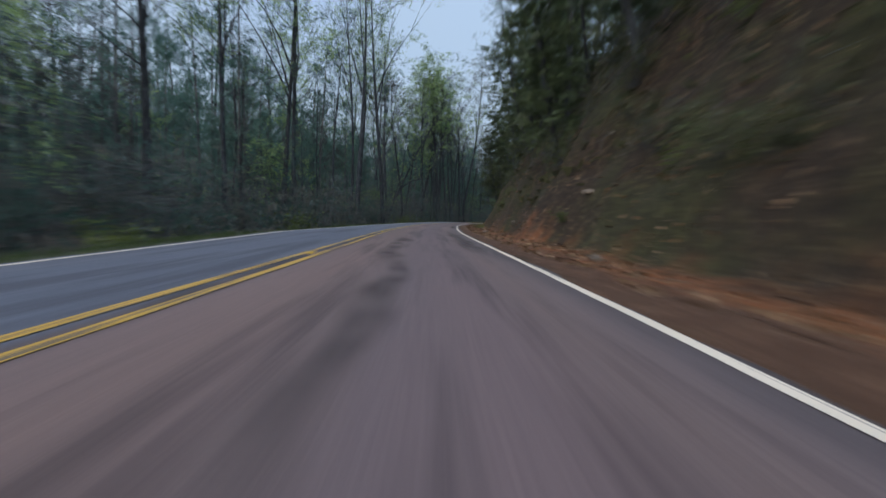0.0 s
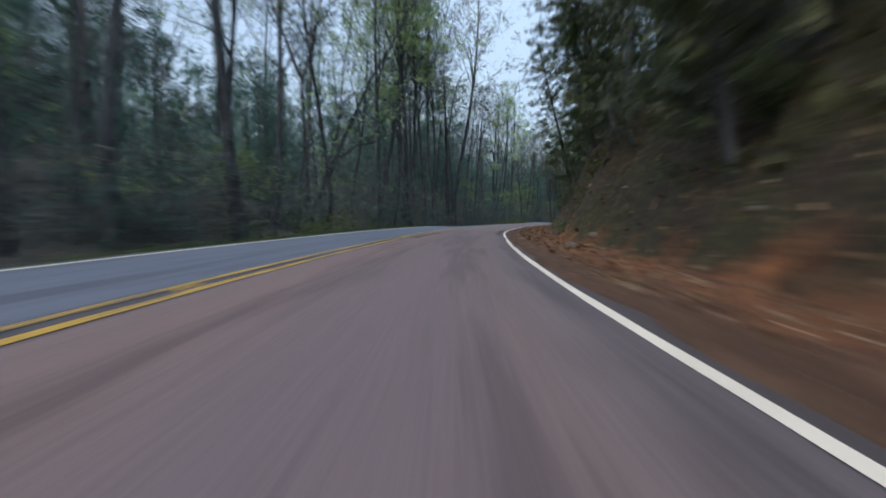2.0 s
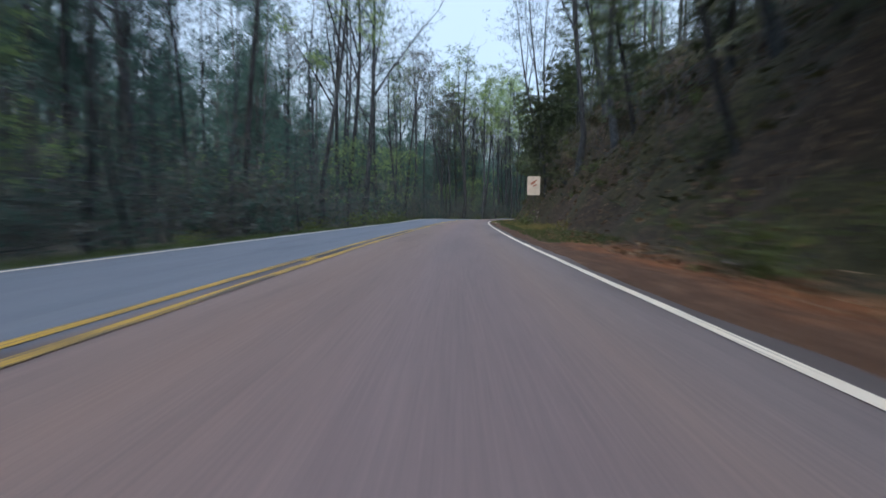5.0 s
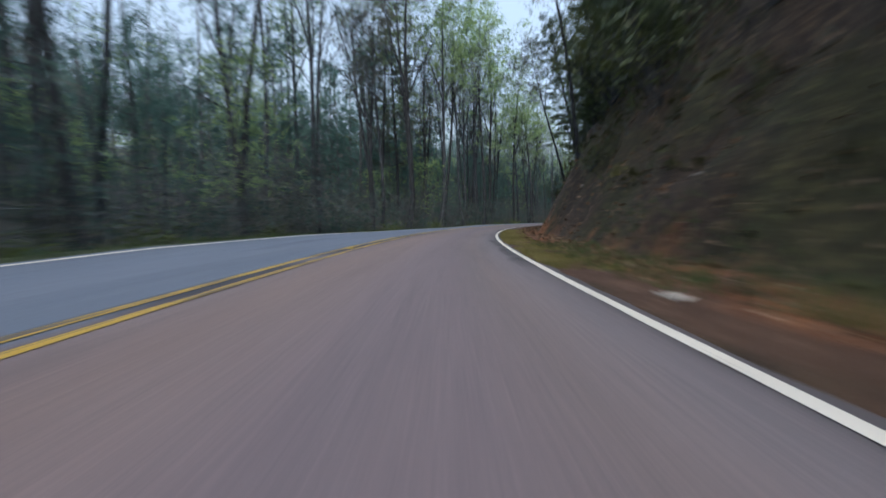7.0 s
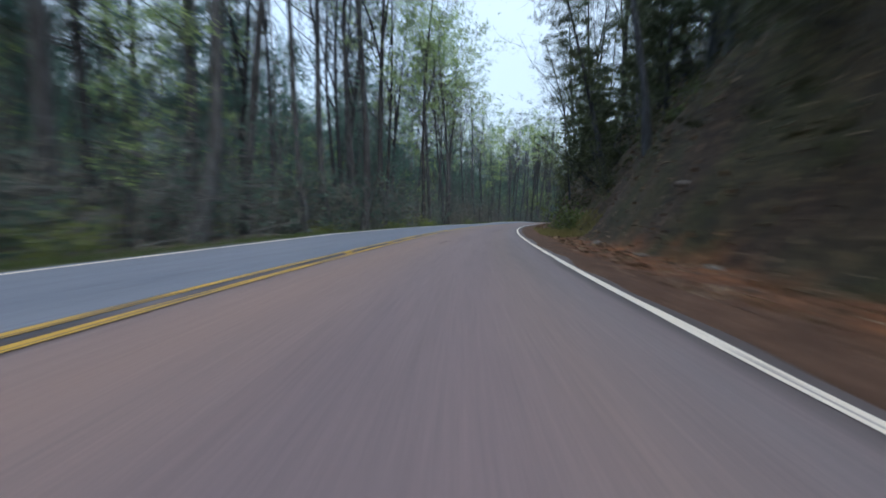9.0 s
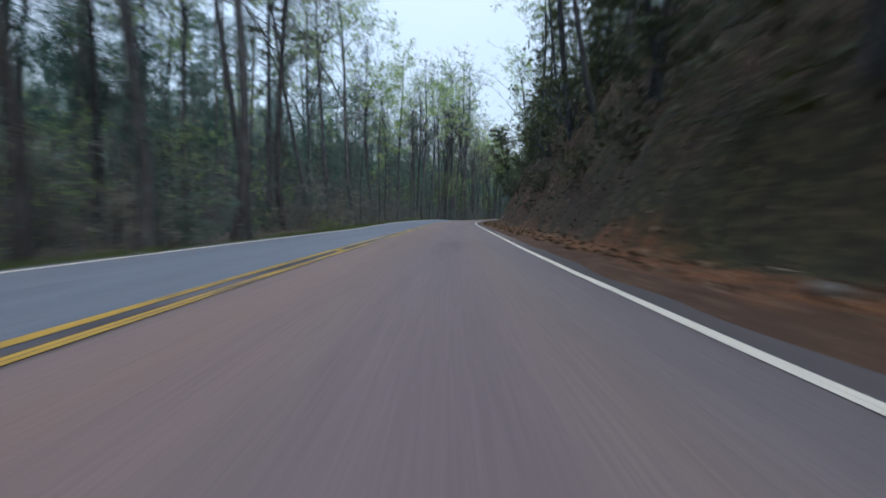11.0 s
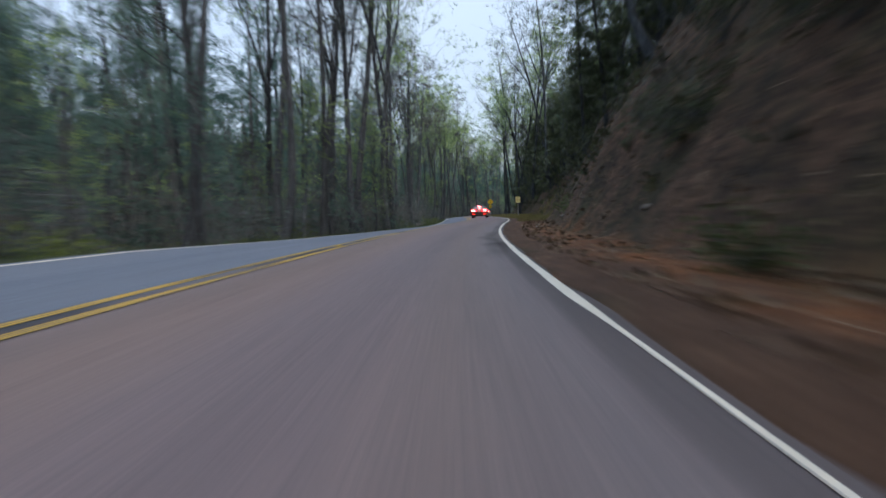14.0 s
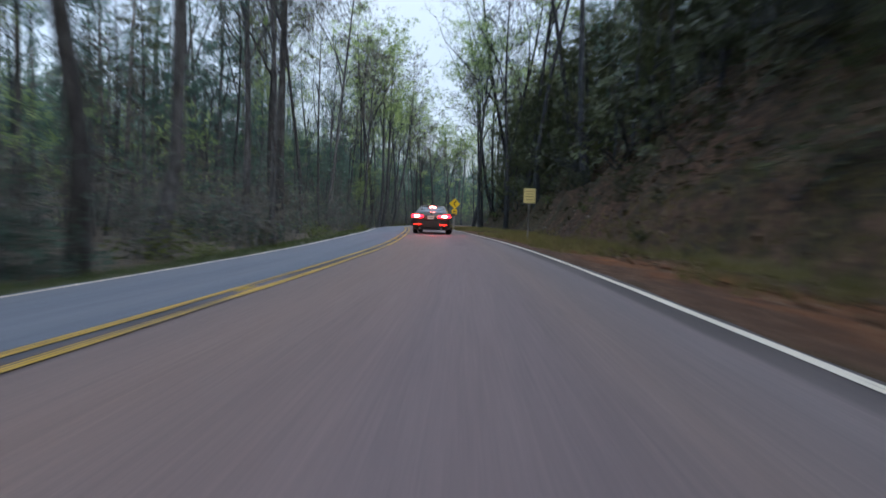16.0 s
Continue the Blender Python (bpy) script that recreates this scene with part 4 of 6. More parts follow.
for i, (s, u) in enumerate(((50, 9.2), (54, 10.5), (58, 9.4), (86, 10.2), (92, 9.2), (97, 10.6), (104, 9.8), (110, 10.4), (117, 11.5), (144, 11), (152, 10.2), (166, 9.6), (171, 10.8), (178, 11.8), (203, 10.4), (210, 10.8),
                            (217, 11.6), (241, 10.0), (247, 11.2), (262, 11.8), (281, 10.0), (286, 9.4), (291, 10.8), (312, 12), (319, 10.6), (325, 11.2), (334, 12.5), (341, 12), (350, 12.5), (358, 12), (20, 11.5), (28, 12.5), (38, 11.8), (156, 9.2), (161, 8.8), (165, 10.6), (174, 9.2), (182, 9.8), (187, 9.0), (193, 9.8), (198, 9.4), (64, 10.4), (70, 9.8), (77, 10.6), (225, 10.2), (270, 10.8), (297, 10.4), (303, 11), (310, 13.5), (316, 14), (322, 13), (328, 14.5), (333, 15), (338, 14.5), (346, 14), (300, 12.5), (306, 14), (33, 10.6), (41, 10.4), (47, 11.8))):
    set_tree(HEMLOCKS[i % 2], s, u, i * 77, rng.uniform(0.75, 1.15), "hemlock_tree", group="trees above the bank", tilt=(rng.gauss(0, 4), rng.gauss(0, 4)))


# trees on the bank that lean out over the road
def set_leaning(kind, s, u, degrees_out, turn, size):
    a = heading(s)
    lean = Matrix.Rotation(-radians(degrees_out), 4, Vector((math.sin(a), math.cos(a), 0)))
    thing_at("hemlock_tree" if kind in HEMLOCKS else "tree", kind[0], Matrix.Translation(on_ground(s, u)) @ lean @ pose(0, 0, 0, 0, 0, turn) @ Matrix.Scale(size, 4), kind[1], "tree", "trees above the bank")


for i, s in enumerate((22, 34, 48, 60, 67, 73, 88, 101, 110, 122, 136, 146, 154, 160, 166, 172, 177, 185, 194, 204, 212, 221, 230, 237, 272, 301)):
    u = float(np.interp(s, TOE_S, TOE_U)) + 2.2 + 0.9 * math.sin(i * 2.3)
    kind = HEMLOCKS[i % 2] if i % 5 not in (1, 3) else KINDS[(1, 2, 4, 5)[i % 4]]
    set_leaning(kind, s, u, 10 + 5 * math.sin(i * 1.7), i * 71, (0.8 if i % 5 not in (1, 3) else 0.6) * rng.uniform(0.9, 1.15))

for i, s in enumerate((3, 9, 15, 27, 40, 54, 64, 80)):      # broad dark ones that roof the first stretch of the bank
    set_leaning(HEMLOCKS[i % 2], s, float(np.interp(s, TOE_S, TOE_U)) + 3.4 + 0.5 * math.sin(i * 1.9), 14 + 4 * math.sin(i * 1.3), i * 59, rng.uniform(0.95, 1.15))


# ---- evergreen shrubs on the bank
SHRUBS = []
for i in range(4):
    wood, crown = Shape(), Shape()
    for k in range(9):
        a = rng.uniform(0, 6.28)
        pts = bent((rng.gauss(0, 0.15), rng.gauss(0, 0.15), -0.2), (math.cos(a) * 0.7, math.sin(a) * 0.7, 0.9), rng.uniform(1.3, 2.8), 4, rng, 0.2)
        wood.tube(pts, [0.03, 0.025, 0.02, 0.014, 0.005], 4)
        for _ in range(9):
            c = pts[rng.randrange(2, 5)] + Vector((rng.gauss(0, 0.32), rng.gauss(0, 0.32), rng.gauss(0, 0.25)))
            wood.strip(pts[2], c, 0.02, rng)
            for _ in range(9):
                crown.fleck(c + Vector((rng.gauss(0, 0.17), rng.gauss(0, 0.17), rng.gauss(0, 0.14))), rng.uniform(0.14, 0.26), rng)
    SHRUBS.append([("stem", wood.mesh("shrub_stems", BARK)), ("foliage", crown.mesh("shrub_foliage", DARK_TUFT))])
GREENS = []
for i in range(3):
    wood, crown = Shape(), Shape()
    for k in range(14):
        a = rng.uniform(0, 6.28)
        pts = bent((0, 0, -0.1), (math.cos(a), math.sin(a), rng.uniform(0.5, 1.6)), rng.uniform(0.5, 1.3), 3, rng, 0.2)
        wood.tube(pts, [0.012, 0.01, 0.007, 0.003], 3)
        for _ in range(26):
            c = pts[rng.randrange(1, 4)] + Vector((rng.gauss(0, 0.18), rng.gauss(0, 0.18), rng.gauss(0, 0.15)))
            crown.leaf(c, rng.uniform(0.05, 0.11), rng, 0.3, 1.5)
    GREENS.append([("stem", wood.mesh("bush_stems", TWIG)), ("foliage", crown.mesh("bush_foliage", LEAF if i == 0 else DULL))])

apart = Spacing()
count = 0
while count < 330:
    s = rng.uniform(0, 400)
    d = 1.0 + 11 * rng.random() ** 1.15
    toe = float(np.interp(s, TOE_S, TOE_U))
    if apart.free(s, toe + d, 1.1):
        m = Matrix.Translation(on_ground(s, toe + d)) @ pose(0, 0, 0, rng.gauss(0, 8), rng.gauss(0, 8), rng.uniform(0, 360)) @ Matrix.Scale(rng.uniform(0.4, 0.8) if d < 3.5 else rng.uniform(0.6, 1.5), 4)
        thing_at("shrub", rng.choice(SHRUBS), m, "dark evergreen shrub with long leathery leaves on the bank", "shrub", "shrubs on the bank")
        count += 1
# evergreens that lean out from the foot of the bank at its turns
for s, u, size in ((47, 7.6, 1.6), (52, 8.2, 1.9), (55, 7.4, 1.4), (93, 8.5, 1.6), (98, 9.2, 2.0), (102, 8.6, 1.7), (106, 9.5, 2.0), (152, 8.2, 1.6), (160, 8.6, 1.8), (205, 8.4, 1.8), (209, 9.0, 2.1),
                   (214, 8.6, 1.8), (243, 9.0, 2.0), (249, 8.6, 1.8), (277, 8.8, 1.8), (318, 10, 2.0), (323, 9.4, 1.8), (331, 10.5, 2.2), (338, 11, 2.3), (346, 10.5, 2.2), (353, 10, 2.1), (360, 10.2, 2.3)):
    m = Matrix.Translation(on_ground(s, u)) @ pose(0, 0, 0, 0, 0, s * 37) @ Matrix.Scale(size, 4)
    thing_at("shrub", SHRUBS[int(s) % 4], m, "large dark evergreen shrub leaning from the bank", "shrub", "shrubs on the bank")
count = 0
while count < 125:
    if rng.random() < 0.55:
        s, u = rng.uniform(0, 400), -(5.2 + 6 * rng.random() ** 1.5)
    else:
        s = rng.uniform(0, 400)
        u = float(np.interp(s, TOE_S, TOE_U)) + rng.uniform(0.2, 4)
    if apart.free(s, u, 0.9):
        m = Matrix.Translation(on_ground(s, u)) @ pose(0, 0, 0, 0, 0, rng.uniform(0, 360)) @ Matrix.Scale(rng.uniform(0.6, 1.5) if u < 0 else rng.uniform(0.35, 0.8), 4)
        thing_at("bush", rng.choice(GREENS if u < 0 else GREENS[1:]), m, "low green leafy bush beside the road", "bush", "low bushes")
        count += 1
for s, u, size in ((36, 5.0, 0.7), (104, 5.6, 1.0), (127, 5.3, 1.0), (131.5, 5.9, .8), (200, 6.0, 1.5), (203, 6.3, 1.2), (206, 5.9, .9), (278, 5.4, .7), (98, 5.6, .7), (70, -8, 1.9), (72, -9, 1.7), (66, -12, 2.0)):
    m = Matrix.Translation(on_ground(s, u)) @ Matrix.Scale(size, 4)
    thing_at("bush", GREENS[int(s) % 3], m, "low bright yellow-green bush beside the road", "bush", "low bushes")


# ---- the deeper woods, past counting
def scatter(name, kinds, places, mats, label, category):
    """Joins many small plants of a few kinds into one mesh with two materials."""
    verts, faces, mi = [], [], []
    off = 0
    packs = []
    for shapes in kinds:
        packs.append([(np.array(sh.v), sh.f) for sh in shapes])
    for k, (p, turn, size) in places:
        c, sn = math.cos(turn) * size, math.sin(turn) * size
        rot = np.array([[c, sn, 0], [-sn, c, 0], [0, 0, size]])
        for m, (v, f) in enumerate(packs[k]):
            verts.append(v @ rot + np.array(p))
            faces += [tuple(i + off for i in q) for q in f]
            mi += [m] * len(f)
            off += len(v)
    me = bpy.data.meshes.new(name)
    me.from_pydata(np.concatenate(verts).tolist(), [], faces)
    for m in mats:
        me.materials.append(m)
    me.polygons.foreach_set("material_index", mi)
    return tagged(new(name, me), label, category, kind="stuff")


def far_tree(rng, leaves):
    wood, crown = Shape(), Shape()
    h = rng.uniform(18, 27)
    r = rng.uniform(0.12, 0.2)
    lx, ly = rng.uniform(-1, 1), rng.uniform(-1, 1)
    wood.tube([(0, 0, -0.5), (lx * .4, ly * .4, h * 0.5), (lx, ly, h)], [r * 1.2, r * .8, 0.03], 4)
    low = rng.uniform(0.12, 0.4)
    for i in range(17):
        k = rng.uniform(low, 0.97)
        a = rng.uniform(0, 6.28)
        p = Vector((lx * k, ly * k, h * k))
        q = p + Vector((math.cos(a), math.sin(a), rng.uniform(0.3, 1.1))) * h * 0.15 * (1.2 - k)
        wood.strip(p, q, 0.10, rng)
        for _ in range(3):
            t = p.lerp(q, rng.uniform(0.4, 1)) + Vector((rng.gauss(0, 1), rng.gauss(0, 1), rng.gauss(0.3, .8))) * 0.7
            wood.strip(p.lerp(q, 0.6), t, 0.05, rng)
        for _ in range(leaves):
            crown.fleck(p.lerp(q, rng.uniform(0.3, 1.2)) + Vector((rng.gauss(0, .6), rng.gauss(0, .6), rng.gauss(0, .6))), rng.uniform(0.7, 1.5), rng)
    return [wood, crown]


def thicket(rng, leaves=1):
    """Bare grey brush: several stems with level, forking twigs."""
    wood, crown = Shape(), Shape()
    for k in range(6):
        a = rng.uniform(0, 6.28)
        h = rng.uniform(2.0, 7.5)
        o = Vector((rng.gauss(0, .7), rng.gauss(0, .7), -0.2))
        t = o + Vector((math.cos(a) * .2 * h, math.sin(a) * .2 * h, h))
        wood.strip(o, t, 0.08, rng)
        for _ in range(9):
            p = o.lerp(t, rng.uniform(0.12, 0.95))
            q = p + Vector((rng.gauss(0, 1), rng.gauss(0, 1), rng.gauss(0.25, .35))) * 0.8
            wood.strip(p, q, 0.035, rng)
            for _ in range(3):
                wood.strip(p.lerp(q, rng.uniform(0.4, 1)), q + Vector((rng.gauss(0, 1), rng.gauss(0, 1), rng.gauss(0.2, .5))) * 0.5, 0.022, rng)
            for _ in range(leaves):
                crown.fleck(q + Vector((rng.gauss(0, .25), rng.gauss(0, .25), rng.gauss(0, .2))), rng.uniform(0.15, 0.3), rng)
    return [wood, crown]


far_kinds = [far_tree(rng, (5, 9, 12)[i % 3]) for i in range(9)]
places = []
for i in range(2450):
    if i < 450:
        s, u = rng.uniform(-10, 560), -(85 + 50 * rng.random())
    elif i < 1980:
        s, u = rng.uniform(-10, 560), -(17 + 105 * rng.random() ** 1.5)
    else:
        s, u = rng.uniform(10, 540), 17 + 60 * rng.random()
    places.append((rng.randrange(9), (on_ground(s, u), rng.uniform(0, 6.28), rng.uniform(0.65, 1.15))))
scatter("far_woods", far_kinds, places, [HAZY_BARK, DULL_TUFT], "deep hardwood forest in early spring leaf", "woods")


def mid_tree(rng):
    """A smaller tree of the deep woods with a low broad soft crown."""
    wood, crown = Shape(), Shape()
    h, lx, ly = rng.uniform(7, 14), rng.uniform(-1, 1), rng.uniform(-1, 1)
    wood.tube([(0, 0, -0.5), (lx * .5, ly * .5, h * 0.5), (lx, ly, h * 0.95)], [0.09, 0.06, 0.01], 3)
    for i in range(13):
        k = rng.uniform(0.15, 0.95)
        a = rng.uniform(0, 6.28)
        p = Vector((lx * k, ly * k, h * k))
        q = p + Vector((math.cos(a), math.sin(a), rng.uniform(0.1, 0.7))) * h * 0.24 * (1.25 - k)
        wood.strip(p, q, 0.06, rng)
        for _ in range(7):
            crown.fleck(p.lerp(q, rng.uniform(0.3, 1.15)) + Vector((rng.gauss(0, .5), rng.gauss(0, .5), rng.gauss(0, .4))), rng.uniform(0.5, 1.1), rng)
    return [wood, crown]


mid_kinds = [mid_tree(rng) for _ in range(6)]
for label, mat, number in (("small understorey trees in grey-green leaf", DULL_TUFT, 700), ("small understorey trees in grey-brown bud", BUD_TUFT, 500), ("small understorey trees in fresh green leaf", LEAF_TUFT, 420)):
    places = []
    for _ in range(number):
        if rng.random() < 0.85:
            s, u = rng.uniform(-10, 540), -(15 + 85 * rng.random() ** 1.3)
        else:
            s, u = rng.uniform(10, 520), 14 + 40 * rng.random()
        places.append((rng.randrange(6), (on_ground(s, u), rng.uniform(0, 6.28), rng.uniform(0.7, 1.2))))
    scatter("understorey", mid_kinds, places, [HAZY_BARK, mat], label, "understorey")


def far_thicket(rng):
    wood, crown = Shape(), Shape()
    for k in range(4):
        a, h = rng.uniform(0, 6.28), rng.uniform(3, 7)
        o = Vector((rng.gauss(0, 1), rng.gauss(0, 1), -0.3))
        t = o + Vector((math.cos(a) * .2 * h, math.sin(a) * .2 * h, h))
        wood.strip(o, t, 0.12, rng)
        for _ in range(6):
            p = o.lerp(t, rng.uniform(0.2, 0.95))
            q = p + Vector((rng.gauss(0, 1), rng.gauss(0, 1), rng.gauss(0.4, .5))) * 1.0
            wood.strip(p, q, 0.07, rng)
            for _ in range(3):
                wood.strip(q, q + Vector((rng.gauss(0, .7), rng.gauss(0, .7), rng.gauss(0.2, .5))), 0.05, rng)
            for _ in range(2):
                crown.fleck(q + Vector((rng.gauss(0, .5), rng.gauss(0, .5), rng.gauss(0, .5))), rng.uniform(0.2, 0.4), rng)
    return [wood, crown]


small_kinds = [thicket(rng, 1 if i < 4 else 3) for i in range(6)] + [far_thicket(rng) for _ in range(4)]
places = []
for _ in range(850):
    q = rng.random()
    if q < 0.7:
        s, u = rng.uniform(-5, 430), -(6.6 + 40 * rng.random() ** 1.6)
    else:
        s = rng.uniform(5, 430)
        u = float(np.interp(s, TOE_S, TOE_U)) + 3.0 + 22 * rng.random()
    places.append((rng.randrange(6), (on_ground(s, u), rng.uniform(0, 6.28), rng.uniform(0.5, 1.1))))
for _ in range(850):
    if rng.random() < 0.75:
        s, u = rng.uniform(-10, 560), -(14 + 112 * rng.random() ** 1.25)
    else:
        s, u = rng.uniform(10, 520), 15 + 40 * rng.random()
    places.append((6 + rng.randrange(4), (on_ground(s, u), rng.uniform(0, 6.28), rng.uniform(0.7, 1.5))))
scatter("undergrowth", small_kinds, places, [TWIG, DULL_TUFT], "grey twiggy undergrowth with scattered small leaves", "undergrowth")


def leafy_thicket(rng, tall):
    """Brush in small leaf: thin stems that fan out, with level sprays of leaves in tiers."""
    wood, crown = Shape(), Shape()
    for _ in range(5):
        a, h = rng.uniform(0, 6.28), tall * rng.uniform(0.5, 1.0)
        o = Vector((rng.gauss(0, .5), rng.gauss(0, .5), -0.2))
        t = o + Vector((math.cos(a) * .3 * h, math.sin(a) * .3 * h, h))
        wood.strip(o, t, 0.05, rng)
        for _ in range(6):
            p = o.lerp(t, rng.uniform(0.08, 1.0))
            q = p + Vector((rng.gauss(0, 1), rng.gauss(0, 1), rng.gauss(0.15, .25))) * 0.22 * tall
            wood.strip(p, q, 0.025, rng)
            for _ in range(4):
                crown.fleck(p.lerp(q, rng.uniform(0.4, 1.2)) + Vector((rng.gauss(0, .3), rng.gauss(0, .3), rng.gauss(0, .14))), rng.uniform(0.28, 0.55), rng)
    return [wood, crown]


brush_kinds = [leafy_thicket(rng, (2.2, 3.2, 4.5, 6.0)[i % 4]) for i in range(8)]
for label, mat, number in (("grey-green leafy brush at the edge of the woods", DULL_TUFT, 950), ("grey-brown budding brush among the trunks", BUD_TUFT, 1250), ("bright green sprays of young leaves low in the woods", LEAF_TUFT, 110)):
    places = []
    while len(places) < number:
        s, u = rng.uniform(0, 460), -((11 if mat is LEAF_TUFT else 7.6) + 30 * rng.random() ** 1.5)
        if float(wave(s, u, 22, 91)) > (-0.55 if s < 285 else 0.1):      # in drifts, with gaps between
            places.append((rng.randrange(8), (on_ground(s, u), rng.uniform(0, 6.28), rng.uniform(0.6, 1.15))))
    scatter("brush", brush_kinds, places, [TWIG, mat], label, "brush")
# the wooded slope above the far end of the cut
places = []
for _ in range(420):
    s, u = rng.uniform(318, 470), 10.5 + 34 * rng.random() ** 1.2
    places.append((rng.randrange(6), (on_ground(s, u), rng.uniform(0, 6.28), rng.uniform(0.7, 1.2))))
scatter("understorey", mid_kinds, places, [BARK, DARK_TUFT], "small dark evergreen trees on the slope above the bank", "understorey")


# ================= things by the road =================
METAL = plain("galvanised_steel", (0.32, 0.33, 0.33), 0.45, 0.8)
SIGN_WHITE = plain("white_sign_sheet", (0.90, 0.88, 0.80), 0.45)
SIGN_DULL = spotted("weathered_white_sheet", [(0.3, (0.50, 0.47, 0.43)), (0.7, (0.66, 0.62, 0.57))], 3.0, 0.5, bump=0.05)
WEATHERED_POST = plain("weathered_dark_steel", (0.075, 0.068, 0.06), 0.7, 0.3)
SIGN_CREAM = plain("faded_yellow_sheet", (0.90, 0.78, 0.34), 0.45)
SIGN_YELLOW = plain("yellow_sign_sheet", (0.88, 0.62, 0.015), 0.4)
SIGN_BLACK = plain("black_sign_ink", (0.02, 0.02, 0.02), 0.5)
FADED = plain("faded_brown_ink", (0.42, 0.33, 0.14), 0.6)
SIGN_RED = plain("faded_red_ink", (0.36, 0.15, 0.11), 0.5)
PALE_INK = plain("faded_grey_ink", (0.58, 0.54, 0.46), 0.6)
PAINT = plain("dark_grey_car_paint", (0.075, 0.066, 0.062), 0.3, 0.6, 0.8)
PAINT_TWO = plain("dark_red_car_paint", (0.10, 0.015, 0.015), 0.3, 0.3, 0.8)
GLASS = plain("tinted_car_glass", (0.34, 0.38, 0.41), 0.06, 0.6, 1.0)
RUBBER = plain("tyre_rubber", (0.018, 0.018, 0.018), 0.9)
TRIM = plain("black_plastic_trim", (0.015, 0.015, 0.016), 0.6)
CHROME = plain("chrome", (0.6, 0.6, 0.6), 0.15, 1.0)
PAPER = plain("dirty_white_paper", (0.62, 0.60, 0.55), 0.8)
DEADWOOD = spotted("dead_wood", [(0.3, (0.09, 0.075, 0.06)), (0.7, (0.24, 0.205, 0.165))], 4.0, 0.95, stretch=(2, 2, 0.4), bump=0.6)
STONE = spotted("field_stone", [(0.3, (0.10, 0.09, 0.08)), (0.7, (0.26, 0.235, 0.21))], 5.0, 0.9, bump=0.6, per_object=0.25)


def glowing(name, colour, power):
    m, t, b = material(name, 0.3)
    b.inputs["Base Color"].default_value = (*colour, 1)
    b.inputs["Emission Color"].default_value = (*colour, 1)
    b.inputs["Emission Strength"].default_value = power
    return m


TAIL = glowing("lit_tail_lamp", (1.0, 0.004, 0.007), 55.0)
TAIL_CORE = glowing("lit_brake_lamp", (1.0, 0.09, 0.08), 80.0)
REFLECTOR = glowing("lit_lower_lamp", (1.0, 0.02, 0.012), 5.0)


def box_bm(size, at=(0, 0, 0), bevel=0.0, turn=(0, 0, 0), segments=2):
    bm = bmesh.new()
    bmesh.ops.create_cube(bm, size=1)
    bmesh.ops.scale(bm, vec=size, verts=bm.verts)
    if bevel:
        bmesh.ops.bevel(bm, geom=bm.edges[:] + bm.verts[:], offset=bevel, segments=segments, affect="EDGES", profile=0.6)
    bmesh.ops.transform(bm, matrix=pose(*at, *turn), verts=bm.verts)
    return bm


def rod_bm(radius, depth, at=(0, 0, 0), turn=(0, 0, 0), sides=20, bevel=0.0, radius2=None):
    bm = bmesh.new()
    bmesh.ops.create_cone(bm, cap_ends=True, segments=sides, radius1=radius, radius2=radius if radius2 is None else radius2, depth=depth)
    if bevel:
        rim = [e for e in bm.edges if len(e.link_faces) == 2 and any(len(f.verts) > 4 for f in e.link_faces)]
        bmesh.ops.bevel(bm, geom=rim, offset=bevel, segments=2, affect="EDGES")
    bmesh.ops.transform(bm, matrix=pose(*at, *turn), verts=bm.verts)
    return bm


def loft_bm(rings, closed_ends=True):
    """A skin over rings of equally many points."""
    bm = bmesh.new()
    rows = [[bm.verts.new(p) for p in ring] for ring in rings]
    for a, b in zip(rows, rows[1:]):
        for i in range(len(a)):
            j = (i + 1) % len(a)
            bm.faces.new((a[i], a[j], b[j], b[i]))
    if closed_ends:
        bm.faces.new(rows[0][::-1])
        bm.faces.new(rows[-1])
    bmesh.ops.recalc_face_normals(bm, faces=bm.faces)
    return bm


def smooth(ob, angle=40):
    ob.data.shade_smooth()
    for e in ob.data.edges:
        e.use_edge_sharp = False
    ob.data.set_sharp_from_angle(angle=radians(angle))
    return ob


